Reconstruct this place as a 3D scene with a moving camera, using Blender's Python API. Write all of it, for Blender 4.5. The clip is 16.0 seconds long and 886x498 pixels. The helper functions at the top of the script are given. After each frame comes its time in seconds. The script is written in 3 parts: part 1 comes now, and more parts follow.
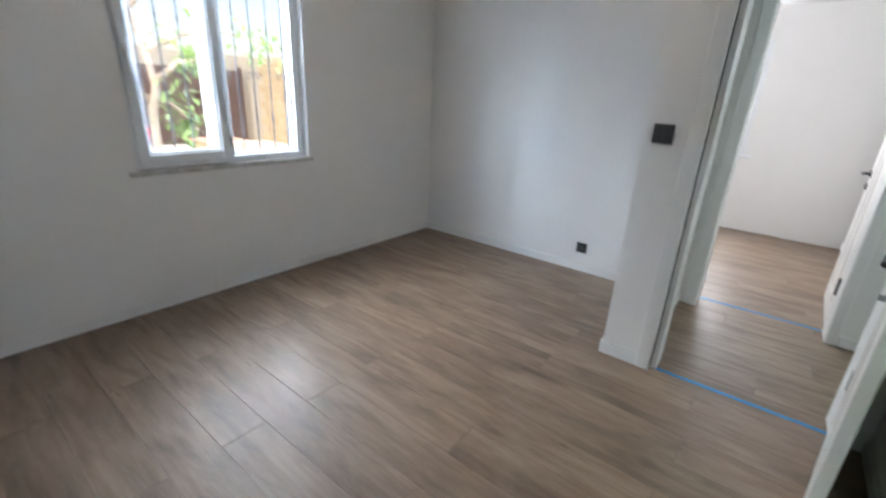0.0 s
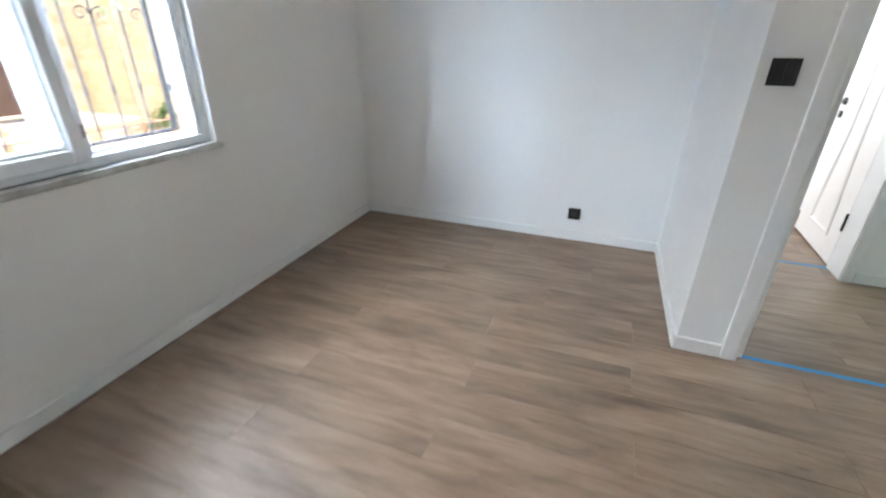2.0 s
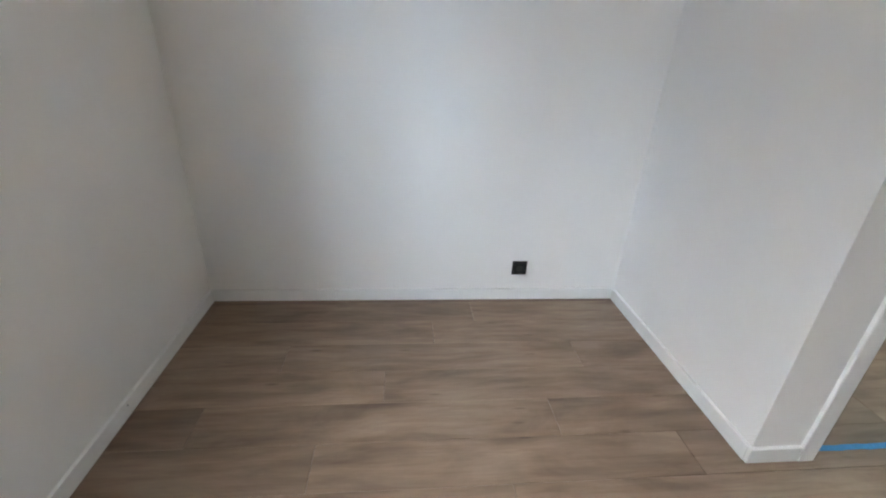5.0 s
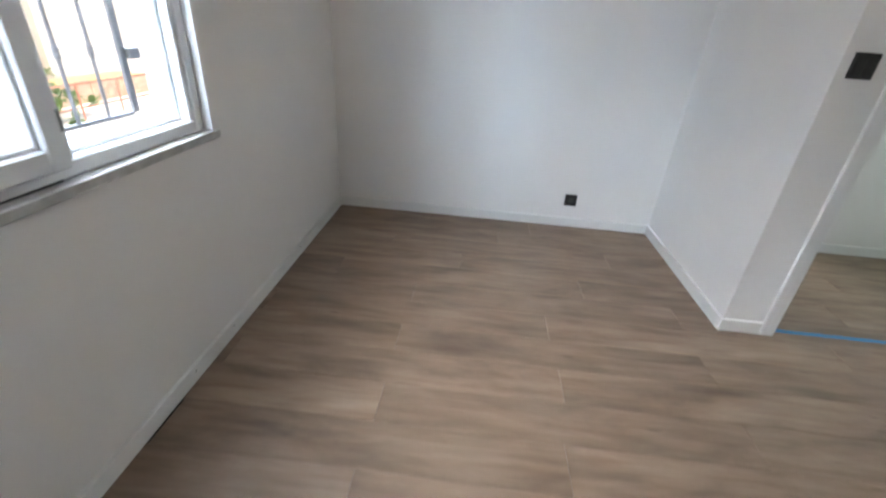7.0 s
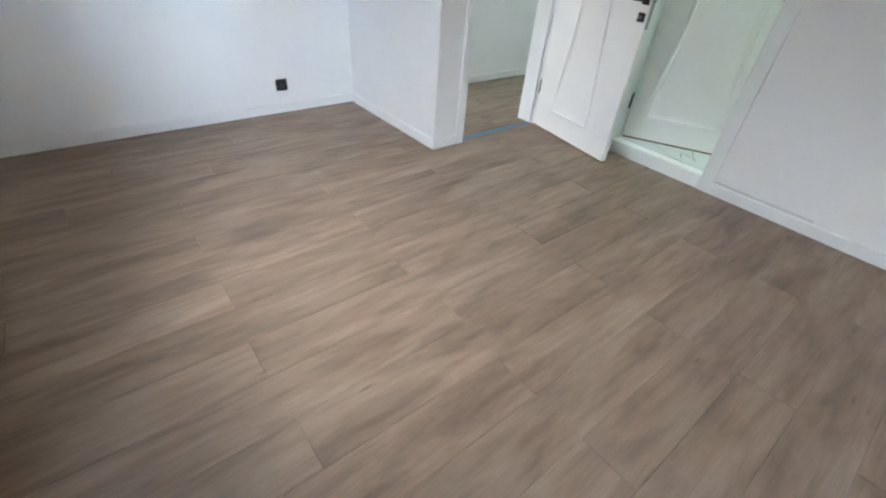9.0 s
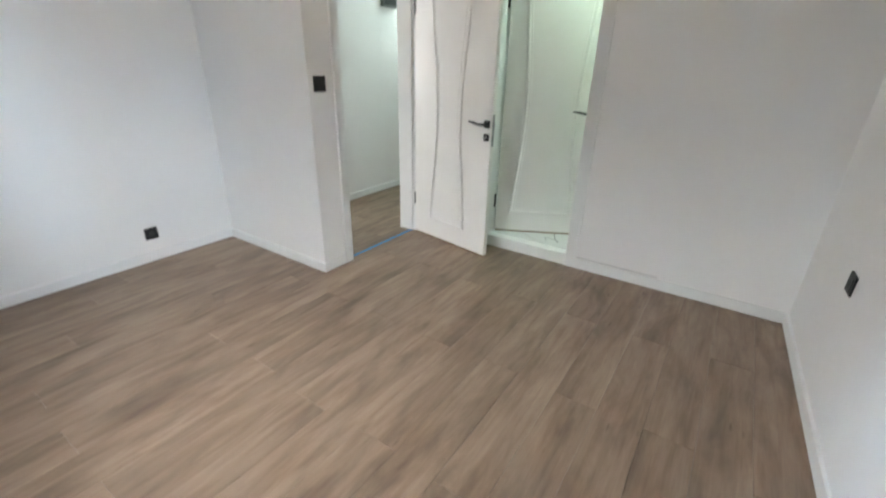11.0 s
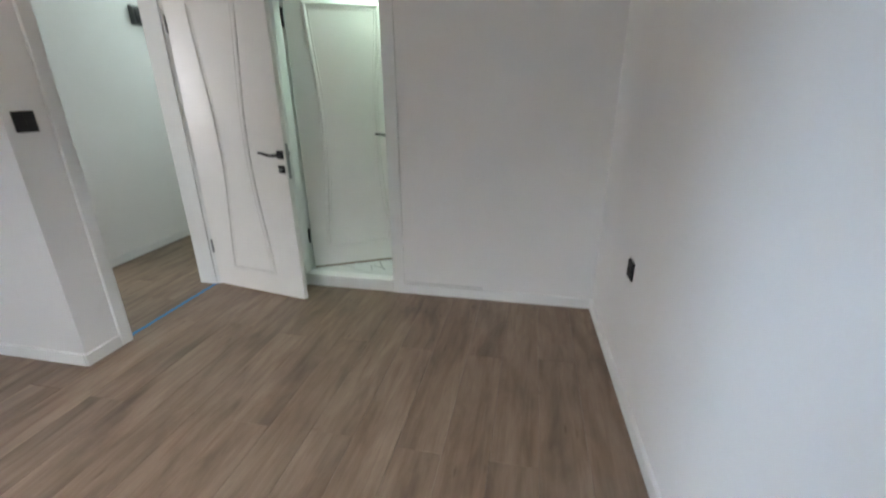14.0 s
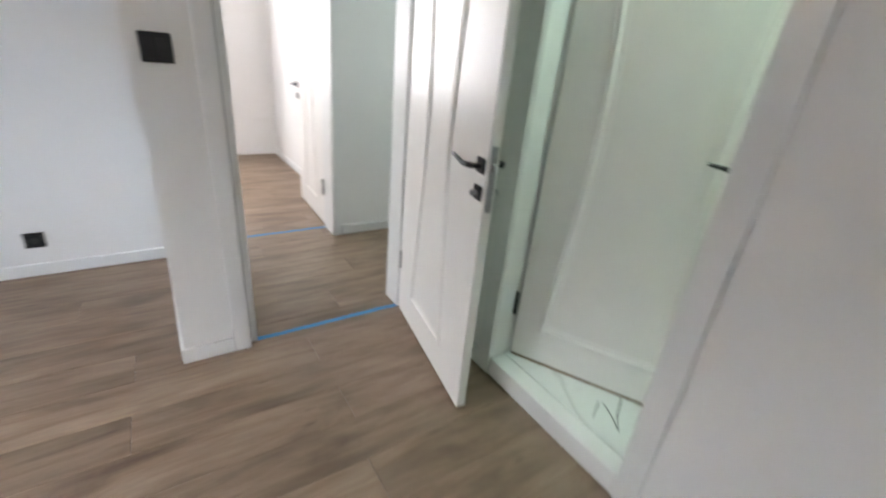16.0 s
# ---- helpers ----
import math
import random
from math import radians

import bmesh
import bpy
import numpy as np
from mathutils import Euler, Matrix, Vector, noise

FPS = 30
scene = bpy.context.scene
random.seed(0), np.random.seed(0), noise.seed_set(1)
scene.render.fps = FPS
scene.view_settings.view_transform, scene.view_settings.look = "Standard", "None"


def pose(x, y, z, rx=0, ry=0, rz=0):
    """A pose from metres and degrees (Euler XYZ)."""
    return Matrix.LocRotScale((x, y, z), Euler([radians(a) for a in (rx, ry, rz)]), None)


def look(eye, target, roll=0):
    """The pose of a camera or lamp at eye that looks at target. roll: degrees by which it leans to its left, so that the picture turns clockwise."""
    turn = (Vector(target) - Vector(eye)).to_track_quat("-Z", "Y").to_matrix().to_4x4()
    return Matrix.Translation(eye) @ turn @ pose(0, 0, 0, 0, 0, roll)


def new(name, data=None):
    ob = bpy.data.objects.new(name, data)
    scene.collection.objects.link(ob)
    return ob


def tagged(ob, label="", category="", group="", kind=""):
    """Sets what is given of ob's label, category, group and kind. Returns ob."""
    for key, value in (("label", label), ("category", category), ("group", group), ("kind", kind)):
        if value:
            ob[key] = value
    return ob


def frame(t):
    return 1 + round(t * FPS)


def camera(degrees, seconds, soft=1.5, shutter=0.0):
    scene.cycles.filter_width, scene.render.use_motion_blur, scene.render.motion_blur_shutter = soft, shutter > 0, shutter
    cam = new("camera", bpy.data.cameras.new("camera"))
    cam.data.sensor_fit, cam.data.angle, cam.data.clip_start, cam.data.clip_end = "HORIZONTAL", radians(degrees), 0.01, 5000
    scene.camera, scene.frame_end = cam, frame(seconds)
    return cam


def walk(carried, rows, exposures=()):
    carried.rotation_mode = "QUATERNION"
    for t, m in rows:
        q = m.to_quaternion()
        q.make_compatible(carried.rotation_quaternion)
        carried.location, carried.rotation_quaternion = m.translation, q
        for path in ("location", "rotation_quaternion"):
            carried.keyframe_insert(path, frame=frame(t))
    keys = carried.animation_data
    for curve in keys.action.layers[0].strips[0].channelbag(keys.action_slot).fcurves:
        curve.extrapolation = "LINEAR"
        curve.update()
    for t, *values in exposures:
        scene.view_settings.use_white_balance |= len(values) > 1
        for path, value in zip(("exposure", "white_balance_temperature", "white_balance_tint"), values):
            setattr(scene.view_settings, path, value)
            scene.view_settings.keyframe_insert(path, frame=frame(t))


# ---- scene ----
cam = camera(92.0, 16.0, soft=2.0, shutter=0.5)
PATH = [
    (0, (0.601, -2.354, 1.412), (-0.546, -0.863, 0.735), 2.9),
    (0.5, (0.472, -2.221, 1.341), (-0.493, -0.694, 0.481), 4.4),
    (1, (0.181, -2.093, 1.344), (-0.806, -0.606, 0.441), 3.3),
    (1.5, (-0.169, -2.096, 1.34), (-1.09, -0.552, 0.464), 3.5),
    (2, (-0.478, -2.001, 1.368), (-1.103, -0.31, 0.502), 0.5),
    (2.5, (-0.772, -1.719, 1.374), (-1.252, 0.085, 0.656), 1.1),
    (3, (-1.115, -1.447, 1.363), (-1.276, 0.366, 0.533), -0.1),
    (3.5, (-1.272, -1.251, 1.375), (-1.099, 0.535, 0.493), 1.4),
    (4, (-1.265, -1.05, 1.353), (-1.03, 0.732, 0.475), 3.8),
    (4.2, (-1.258, -0.956, 1.347), (-1.022, 0.825, 0.469), 3.9),
    (6.3, (-1.389, -1.423, 1.424), (-1.333, 0.411, 0.628), 1.4),
    (6.5, (-1.397, -1.552, 1.41), (-1.326, 0.28, 0.611), 3.1),
    (7, (-1.349, -1.9, 1.326), (-1.454, -0.134, 0.393), 4.2),
    (7.5, (-1.434, -1.993, 1.308), (-1.312, -0.289, 0.268), 0.6),
    (8, (-1.756, -2.01, 1.284), (-1.16, -0.521, 0.09), 2.3),
    (8.5, (-1.819, -2.162, 1.259), (-0.893, -0.859, 0.057), 4.5),
    (9, (-1.803, -2.238, 1.276), (-0.743, -1.035, 0.079), 5.1),
    (9.2, (-1.837, -2.219, 1.273), (-0.736, -1.014, 0.118), 4.3),
    (11.3, (-1.848, -2.238, 1.481), (-0.271, -1.202, 0.818), -0.2),
    (11.5, (-1.853, -2.249, 1.53), (-0.27, -1.136, 1.027), -1.0),
    (12, (-1.881, -2.233, 1.709), (-0.316, -0.992, 1.597), -1.7),
    (12.5, (-1.866, -2.231, 1.799), (-0.173, -1.167, 1.827), -1.6),
    (13, (-1.792, -2.309, 1.77), (0.061, -1.556, 1.775), -0.4),
    (13.5, (-1.727, -2.283, 1.562), (0.184, -1.796, 1.227), 0.5),
    (14, (-1.532, -2.287, 1.415), (0.3, -1.906, 0.709), -0.5),
    (14.5, (-1.246, -2.241, 1.383), (0.473, -1.778, 0.472), -3.3),
    (15, (-0.829, -2.103, 1.321), (0.8, -1.676, 0.242), -1.6),
    (15.5, (-0.326, -1.94, 1.299), (1.136, -0.962, 0.348), 1.5),
    (16, (0.053, -1.818, 1.343), (1.097, -0.323, 0.521), 5.5),
]
EXPOSURES = [
    (0.0, 1.04, 7120, 15.0), (0.5, 1.44, 7070, 15.0), (1.0, 1.44, 7070, 15.0), (1.5, 1.4, 7110, 14.2), (2.0, 1.43, 7160, 13.5),
    (2.5, 1.36, 7440, 13.8), (3.0, 1.17, 7700, 15.0), (3.5, 1.23, 7720, 15.3), (4.0, 1.31, 7780, 15.6), (6.5, 1.2, 7310, 16.0),
    (7.0, 1.21, 7350, 15.8), (7.5, 1.4, 7250, 15.5), (8.0, 1.54, 7150, 14.2), (8.5, 1.54, 7100, 14.0), (9.0, 1.54, 7030, 14.0),
    (11.5, 1.29, 7850, 15.0), (12.0, 1.23, 7880, 14.5), (12.5, 1.29, 7760, 16.0), (13.0, 1.25, 7780, 16.0), (13.5, 1.2, 7540, 17.0),
    (14.0, 0.97, 7560, 17.0), (14.5, 1.25, 7900, 16.4), (15.0, 1.44, 8070, 16.8), (15.5, 1.55, 8040, 16.2), (16.0, 1.28, 7630, 18.0),
]
walk(cam, [(t, look(eye, target, roll)) for t, eye, target, roll in PATH], exposures=EXPOSURES)

# ---- world, sun, exposure ----
world = bpy.data.worlds.new("world")
scene.world = world
world.use_nodes = True
wt = world.node_tree
sky = wt.nodes.new("ShaderNodeTexSky")
sky.sky_type = "NISHITA"
sky.sun_disc = False
sky.sun_elevation = radians(52)
sky.sun_rotation = radians(150)
sky.dust_density = 2.0
wt.links.new(sky.outputs[0], wt.nodes["Background"].inputs[0])
wt.nodes["Background"].inputs[1].default_value = 0.15
sun = new("sun", bpy.data.lights.new("sun", "SUN"))
sun.data.energy, sun.data.angle, sun.data.color = 3.2, radians(0.5), (1.0, 0.94, 0.85)
sun.matrix_world = look((4, -7, 10), (0, 0, 0))


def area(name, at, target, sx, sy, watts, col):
    """An added area lamp that stands in for daylight entering by a window."""
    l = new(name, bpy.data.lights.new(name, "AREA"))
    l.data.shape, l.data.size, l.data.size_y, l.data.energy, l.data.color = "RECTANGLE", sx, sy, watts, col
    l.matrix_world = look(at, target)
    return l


# added lamps over the yard stand in for sky, bluer to south-west and north-west
area("sky_fill", (-4.45, -1.9, 3.82), (-2.0, -1.5, 2.60), 10.0, 2.2, 1640, (0.70, 0.85, 1.0))
area("sky_fill_south", (-4.3, -3.9, 2.6), (-2.45, -0.9, 1.5), 1.6, 2.4, 185, (0.46, 0.70, 1.0))
area("sky_fill_north", (-4.7, 3.4, 2.6), (-2.45, -0.9, 1.5), 2.6, 2.4, 840, (0.44, 0.69, 1.0))
area("far_skylight", (-0.43, 4.10, 1.53), (-0.43, 0, 1.53), 1.15, 1.2, 38, (0.76, 0.87, 1.0))

# ---- materials ----


def mat(name):
    m = bpy.data.materials.new(name)
    m.use_nodes = True
    return m, m.node_tree, m.node_tree.nodes["Principled BSDF"]


def node(nt, kind, ins=None, **props):
    n = nt.nodes.new(kind)
    for k, v in props.items():
        if k == "data_type":
            n.data_type = v
        elif k == "operation":
            n.operation = v
        elif k == "blend_type":
            n.blend_type = v
        elif k == "feature":
            n.feature = v
    for k, v in (ins or {}).items():
        if isinstance(v, bpy.types.NodeSocket):
            nt.links.new(v, n.inputs[k])
        else:
            n.inputs[k].default_value = v
    return n


def noise_tex(nt, co, scale, detail=3.0, rough=0.55):
    return node(nt, "ShaderNodeTexNoise", {"Vector": co, "Scale": scale, "Detail": detail, "Roughness": rough})


def ramp(nt, fac, stops):
    r = node(nt, "ShaderNodeValToRGB", {"Fac": fac})
    el = r.color_ramp.elements
    for i, (p, c) in enumerate(stops):
        e = el[i] if i < 2 else el.new(p)
        e.position, e.color = p, (*c, 1)
    return r


def bump(nt, bsdf, height, strength, dist):
    b = node(nt, "ShaderNodeBump", {"Height": height, "Strength": strength, "Distance": dist})
    nt.links.new(b.outputs[0], bsdf.inputs["Normal"])


def painted(name, a, b, rough=0.6, grain=90.0, big=1.3, strength=0.12, dist=0.002, spec=0.4):
    """Painted surface: faint mottling, fine roller grain."""
    m, nt, bs = mat(name)
    co = node(nt, "ShaderNodeNewGeometry").outputs["Position"]
    n1 = noise_tex(nt, co, big, 4)
    r = ramp(nt, n1.outputs[0], [(0.3, a), (0.7, b)])
    nt.links.new(r.outputs[0], bs.inputs["Base Color"])
    n2 = noise_tex(nt, co, grain, 3)
    n3 = noise_tex(nt, co, 6.0, 2)
    mix = node(nt, "ShaderNodeMath", {0: n2.outputs[0], 1: n3.outputs[0]}, operation="ADD")
    bump(nt, bs, mix.outputs[0], strength, dist)
    rr = node(nt, "ShaderNodeMapRange", {"Value": n1.outputs[0], "To Min": rough - 0.06, "To Max": rough + 0.06})
    nt.links.new(rr.outputs[0], bs.inputs["Roughness"])
    bs.inputs["Specular IOR Level"].default_value = spec
    return m


def plain(name, col, rough=0.5, metal=0.0, grain=60.0, vary=0.12, strength=0.05):
    """Small hard goods: a colour with slight variation and fine relief."""
    m, nt, bs = mat(name)
    co = node(nt, "ShaderNodeTexCoord").outputs["Object"]
    n = noise_tex(nt, co, grain, 3)
    lo = tuple(c * (1 - vary) for c in col)
    hi = tuple(min(1, c * (1 + vary)) for c in col)
    r = ramp(nt, n.outputs[0], [(0.3, lo), (0.7, hi)])
    nt.links.new(r.outputs[0], bs.inputs["Base Color"])
    bs.inputs["Roughness"].default_value = rough
    bs.inputs["Metallic"].default_value = metal
    bump(nt, bs, n.outputs[0], strength, 0.001)
    return m


def wood_floor():
    m, nt, bs = mat("oak_plank")
    tc = node(nt, "ShaderNodeTexCoord").outputs["Object"]
    rnd = node(nt, "ShaderNodeObjectInfo").outputs["Random"]
    off = node(nt, "ShaderNodeCombineXYZ", {"X": node(nt, "ShaderNodeMath", {0: rnd, 1: 37.0}, operation="MULTIPLY").outputs[0],
                                            "Y": node(nt, "ShaderNodeMath", {0: rnd, 1: 91.0}, operation="MULTIPLY").outputs[0]})
    co = node(nt, "ShaderNodeVectorMath", {0: tc, 1: off.outputs[0]}, operation="ADD").outputs[0]
    wide = node(nt, "ShaderNodeVectorMath", {0: co, 1: (1.8, 6.5, 1.0)}, operation="MULTIPLY").outputs[0]
    fine = node(nt, "ShaderNodeVectorMath", {0: co, 1: (5.0, 130.0, 1.0)}, operation="MULTIPLY").outputs[0]
    cloud = noise_tex(nt, wide, 1.0, 5, 0.6)
    cloud.inputs["Distortion"].default_value = 0.5
    fibre = noise_tex(nt, fine, 1.0, 4, 0.6)
    knots = node(nt, "ShaderNodeVectorMath", {0: co, 1: (2.6, 13.0, 1.0)}, operation="MULTIPLY").outputs[0]
    vor = node(nt, "ShaderNodeTexVoronoi", {"Vector": knots, "Scale": 1.0, "Randomness": 1.0})
    streak_co = node(nt, "ShaderNodeVectorMath", {0: co, 1: (2.8, 24.0, 1.0)}, operation="MULTIPLY").outputs[0]
    streak = noise_tex(nt, streak_co, 1.0, 3, 0.5)
    streak.inputs["Distortion"].default_value = 0.25
    base = ramp(nt, cloud.outputs[0], [(0.28, (0.140, 0.093, 0.066)), (0.72, (0.335, 0.246, 0.181)), (0.50, (0.250, 0.176, 0.127))])
    dark = ramp(nt, streak.outputs[0], [(0.28, (0.63, 0.52, 0.455)), (0.56, (1.0, 1.0, 1.0))])
    base = node(nt, "ShaderNodeMix", {"Factor": 0.62, 6: base.outputs[0], 7: dark.outputs[0]}, data_type="RGBA", blend_type="MULTIPLY")
    fib = ramp(nt, fibre.outputs[0], [(0.25, (0.87, 0.855, 0.84)), (0.75, (1.09, 1.09, 1.09))])
    c1 = node(nt, "ShaderNodeMix", {"Factor": 0.75, 6: base.outputs[2], 7: fib.outputs[0]}, data_type="RGBA", blend_type="MULTIPLY")
    kn = ramp(nt, vor.outputs["Distance"], [(0.02, (0.45, 0.38, 0.34)), (0.10, (1, 1, 1))])
    c2 = node(nt, "ShaderNodeMix", {"Factor": 0.8, 6: c1.outputs[2], 7: kn.outputs[0]}, data_type="RGBA", blend_type="MULTIPLY")
    tone = node(nt, "ShaderNodeMapRange", {"Value": rnd, "To Min": 0.92, "To Max": 1.07}).outputs[0]
    hsv = node(nt, "ShaderNodeHueSaturation", {"Color": c2.outputs[2], "Value": tone, "Saturation": 1.04})
    nt.links.new(hsv.outputs[0], bs.inputs["Base Color"])
    rg = node(nt, "ShaderNodeMapRange", {"Value": fibre.outputs[0], "To Min": 0.40, "To Max": 0.54})
    nt.links.new(rg.outputs[0], bs.inputs["Roughness"])
    bs.inputs["Specular IOR Level"].default_value = 0.45
    bs.inputs["Coat Weight"].default_value = 0.16
    bs.inputs["Coat Roughness"].default_value = 0.36
    bump(nt, bs, fibre.outputs[0], 0.12, 0.001)
    return m


def marble():
    m, nt, bs = mat("marble_tile")
    co = node(nt, "ShaderNodeNewGeometry").outputs["Position"]
    n = noise_tex(nt, co, 1.1, 3, 0.5)
    n.inputs["Distortion"].default_value = 1.6
    band = node(nt, "ShaderNodeMath", {0: n.outputs[0], 1: 0.5}, operation="SUBTRACT")
    a = node(nt, "ShaderNodeMath", {0: band.outputs[0]}, operation="ABSOLUTE")
    r = ramp(nt, a.outputs[0], [(0.002, (0.66, 0.67, 0.66)), (0.03, (0.78, 0.79, 0.78))])
    nt.links.new(r.outputs[0], bs.inputs["Base Color"])
    bs.inputs["Roughness"].default_value = 0.15
    return m


def glass_mat(name, tint=(1, 1, 1), rough=0.0):
    m, nt, bs = mat(name)
    nt.nodes.remove(bs)
    g = node(nt, "ShaderNodeBsdfGlass", {"Color": (*tint, 1), "Roughness": rough, "IOR": 1.45})
    nt.links.new(g.outputs[0], nt.nodes["Material Output"].inputs[0])
    return m


def glow(name, col, strength):
    m, nt, bs = mat(name)
    bs.inputs["Base Color"].default_value = (0.8, 0.8, 0.8, 1)
    bs.inputs["Emission Color"].default_value = (*col, 1)
    bs.inputs["Emission Strength"].default_value = strength
    return m


def stone_wall():
    m, nt, bs = mat("yellow_stone")
    co = node(nt, "ShaderNodeTexCoord").outputs["Object"]
    rnd = node(nt, "ShaderNodeObjectInfo").outputs["Random"]
    n = noise_tex(nt, co, 14.0, 4)
    r = ramp(nt, n.outputs[0], [(0.3, (0.34, 0.265, 0.155)), (0.7, (0.45, 0.37, 0.25))])
    v = node(nt, "ShaderNodeMapRange", {"Value": rnd, "To Min": 0.85, "To Max": 1.15})
    h = node(nt, "ShaderNodeHueSaturation", {"Color": r.outputs[0], "Value": v.outputs[0]})
    nt.links.new(h.outputs[0], bs.inputs["Base Color"])
    bs.inputs["Roughness"].default_value = 0.9
    bump(nt, bs, n.outputs[0], 0.5, 0.01)
    return m


def leaf_mat():
    m, nt, bs = mat("leaf_green")
    rnd = node(nt, "ShaderNodeNewGeometry").outputs["Random Per Island"]
    r = ramp(nt, rnd, [(0.0, (0.040, 0.080, 0.022)), (1.0, (0.12, 0.16, 0.055))])
    nt.links.new(r.outputs[0], bs.inputs["Base Color"])
    bs.inputs["Roughness"].default_value = 0.45
    bs.inputs["Subsurface Weight"].default_value = 0.0
    tr = node(nt, "ShaderNodeBsdfTranslucent", {"Color": (0.18, 0.26, 0.06, 1)})
    mx = node(nt, "ShaderNodeMixShader", {0: 0.35, 1: bs.outputs[0], 2: tr.outputs[0]})
    nt.links.new(mx.outputs[0], nt.nodes["Material Output"].inputs[0])
    return m


M_WALL = painted("wall_paint", (0.81, 0.80, 0.785), (0.85, 0.84, 0.825), 0.62)
M_CEIL = painted("ceiling_paint", (0.77, 0.76, 0.75), (0.81, 0.80, 0.79), 0.75, 50.0, 2.2, 0.25, 0.004)
# darkened outer render: the shade of the window's outer reveal is in its colour
M_OUTERSHADE = painted("shade_grey_render", (0.25, 0.26, 0.28), (0.33, 0.34, 0.36), 0.9, 45.0, 2.0, 0.4, 0.004)
M_PATCH = painted("patch_plaster", (0.735, 0.725, 0.715), (0.785, 0.775, 0.765), 0.85, 35.0, 7.0, 0.4, 0.005)
M_SCUFF = plain("grey_scuff", (0.52, 0.51, 0.51), 0.9, 0, 40.0, 0.3)
M_TRIM = painted("trim_paint", (0.78, 0.78, 0.77), (0.82, 0.82, 0.81), 0.42, 160.0, 3.0, 0.05, 0.001)
M_DOOR = painted("door_lacquer", (0.815, 0.795, 0.765), (0.845, 0.825, 0.795), 0.33, 200.0, 4.0, 0.04, 0.001, 0.5)
M_PVC = plain("white_pvc", (0.80, 0.82, 0.84), 0.28, 0, 8.0, 0.03, 0.02)
M_SILL = painted("stone_sill", (0.40, 0.39, 0.36), (0.62, 0.62, 0.60), 0.4, 120.0, 14.0, 0.12, 0.001)
M_FLOOR = wood_floor()
M_SUB = plain("underlay", (0.035, 0.028, 0.022), 0.9)
M_MARBLE = marble()
M_GROUT = plain("grout", (0.5, 0.5, 0.49), 0.9)
M_BLACK = plain("black_plastic", (0.012, 0.012, 0.014), 0.42, 0, 40.0, 0.2)
M_BLACKMETAL = plain("black_metal", (0.016, 0.016, 0.018), 0.36, 0.3, 60.0, 0.2)
M_GREY = plain("grey_plastic", (0.13, 0.14, 0.14), 0.5)
M_CORD = plain("grey_cord", (0.10, 0.10, 0.10), 0.7, 0, 300.0, 0.3, 0.3)
M_STEEL = plain("brushed_steel", (0.36, 0.36, 0.36), 0.34, 1.0, 120.0, 0.1)
M_IRON = plain("painted_iron", (0.055, 0.055, 0.06), 0.5, 0.4, 40.0, 0.4, 0.3)
M_TAPE = plain("blue_tape", (0.010, 0.24, 0.55), 0.55, 0, 90.0, 0.15, 0.2)
M_GLASS = glass_mat("clear_glass")
M_SMOKE = glass_mat("amber_glass", (0.97, 0.92, 0.80))
M_LAMP = glow("lamp_diffuser", (1.0, 0.90, 0.76), 11.0)
M_BATHLAMP = glow("bath_lamp_diffuser", (0.60, 1.0, 0.91), 30.0)
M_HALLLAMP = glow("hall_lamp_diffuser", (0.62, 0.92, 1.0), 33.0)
M_RUBBER = plain("grey_gasket", (0.05, 0.05, 0.05), 0.7)
M_WOODRAW = plain("raw_wood_edge", (0.20, 0.12, 0.06), 0.8, 0, 30.0, 0.3)
M_GROUND = painted("pale_paving", (0.52, 0.48, 0.42), (0.66, 0.62, 0.55), 0.9, 30.0, 0.8, 0.3, 0.01)
M_STONE = stone_wall()
M_MORTAR = plain("mortar", (0.40, 0.36, 0.29), 0.95)
M_GATE = plain("brown_gate_paint", (0.085, 0.050, 0.040), 0.55, 0, 9.0, 0.25)
M_BARK = plain("pale_bark", (0.25, 0.18, 0.13), 0.9, 0, 22.0, 0.35, 0.8)
M_LEAF = leaf_mat()
M_TERRA = plain("terracotta", (0.42, 0.24, 0.15), 0.85, 0, 25.0, 0.2)
M_RED = plain("red_plastic", (0.62, 0.03, 0.03), 0.4)
M_WHITEP = plain("white_plastic", (0.78, 0.77, 0.74), 0.45)
M_SAND = plain("ochre_box", (0.55, 0.40, 0.20), 0.8, 0, 12.0, 0.15)
M_RUST = plain("rusty_iron", (0.25, 0.09, 0.05), 0.8, 0.2, 30.0, 0.4)
M_RENDER = painted("outer_render", (0.60, 0.55, 0.46), (0.70, 0.65, 0.56), 0.9, 40.0, 1.0, 0.4, 0.004)
M_FENCE = plain("fence_wood", (0.42, 0.30, 0.21), 0.8, 0, 10.0, 0.3)

# ---- building helpers ----


def empty(name, at=(0, 0, 0)):
    e = new(name)
    e.location = at
    return e


def part(name, bm, material, parent=None, label="", smooth=False):
    me = bpy.data.meshes.new(name)
    bmesh.ops.recalc_face_normals(bm, faces=bm.faces)
    if smooth:
        for f in bm.faces:
            f.smooth = True
    bm.to_mesh(me)
    bm.free()
    me.materials.append(material)
    ob = new(name, me)
    if parent:
        ob.parent = parent
    if label:
        ob["label"] = label
    return ob


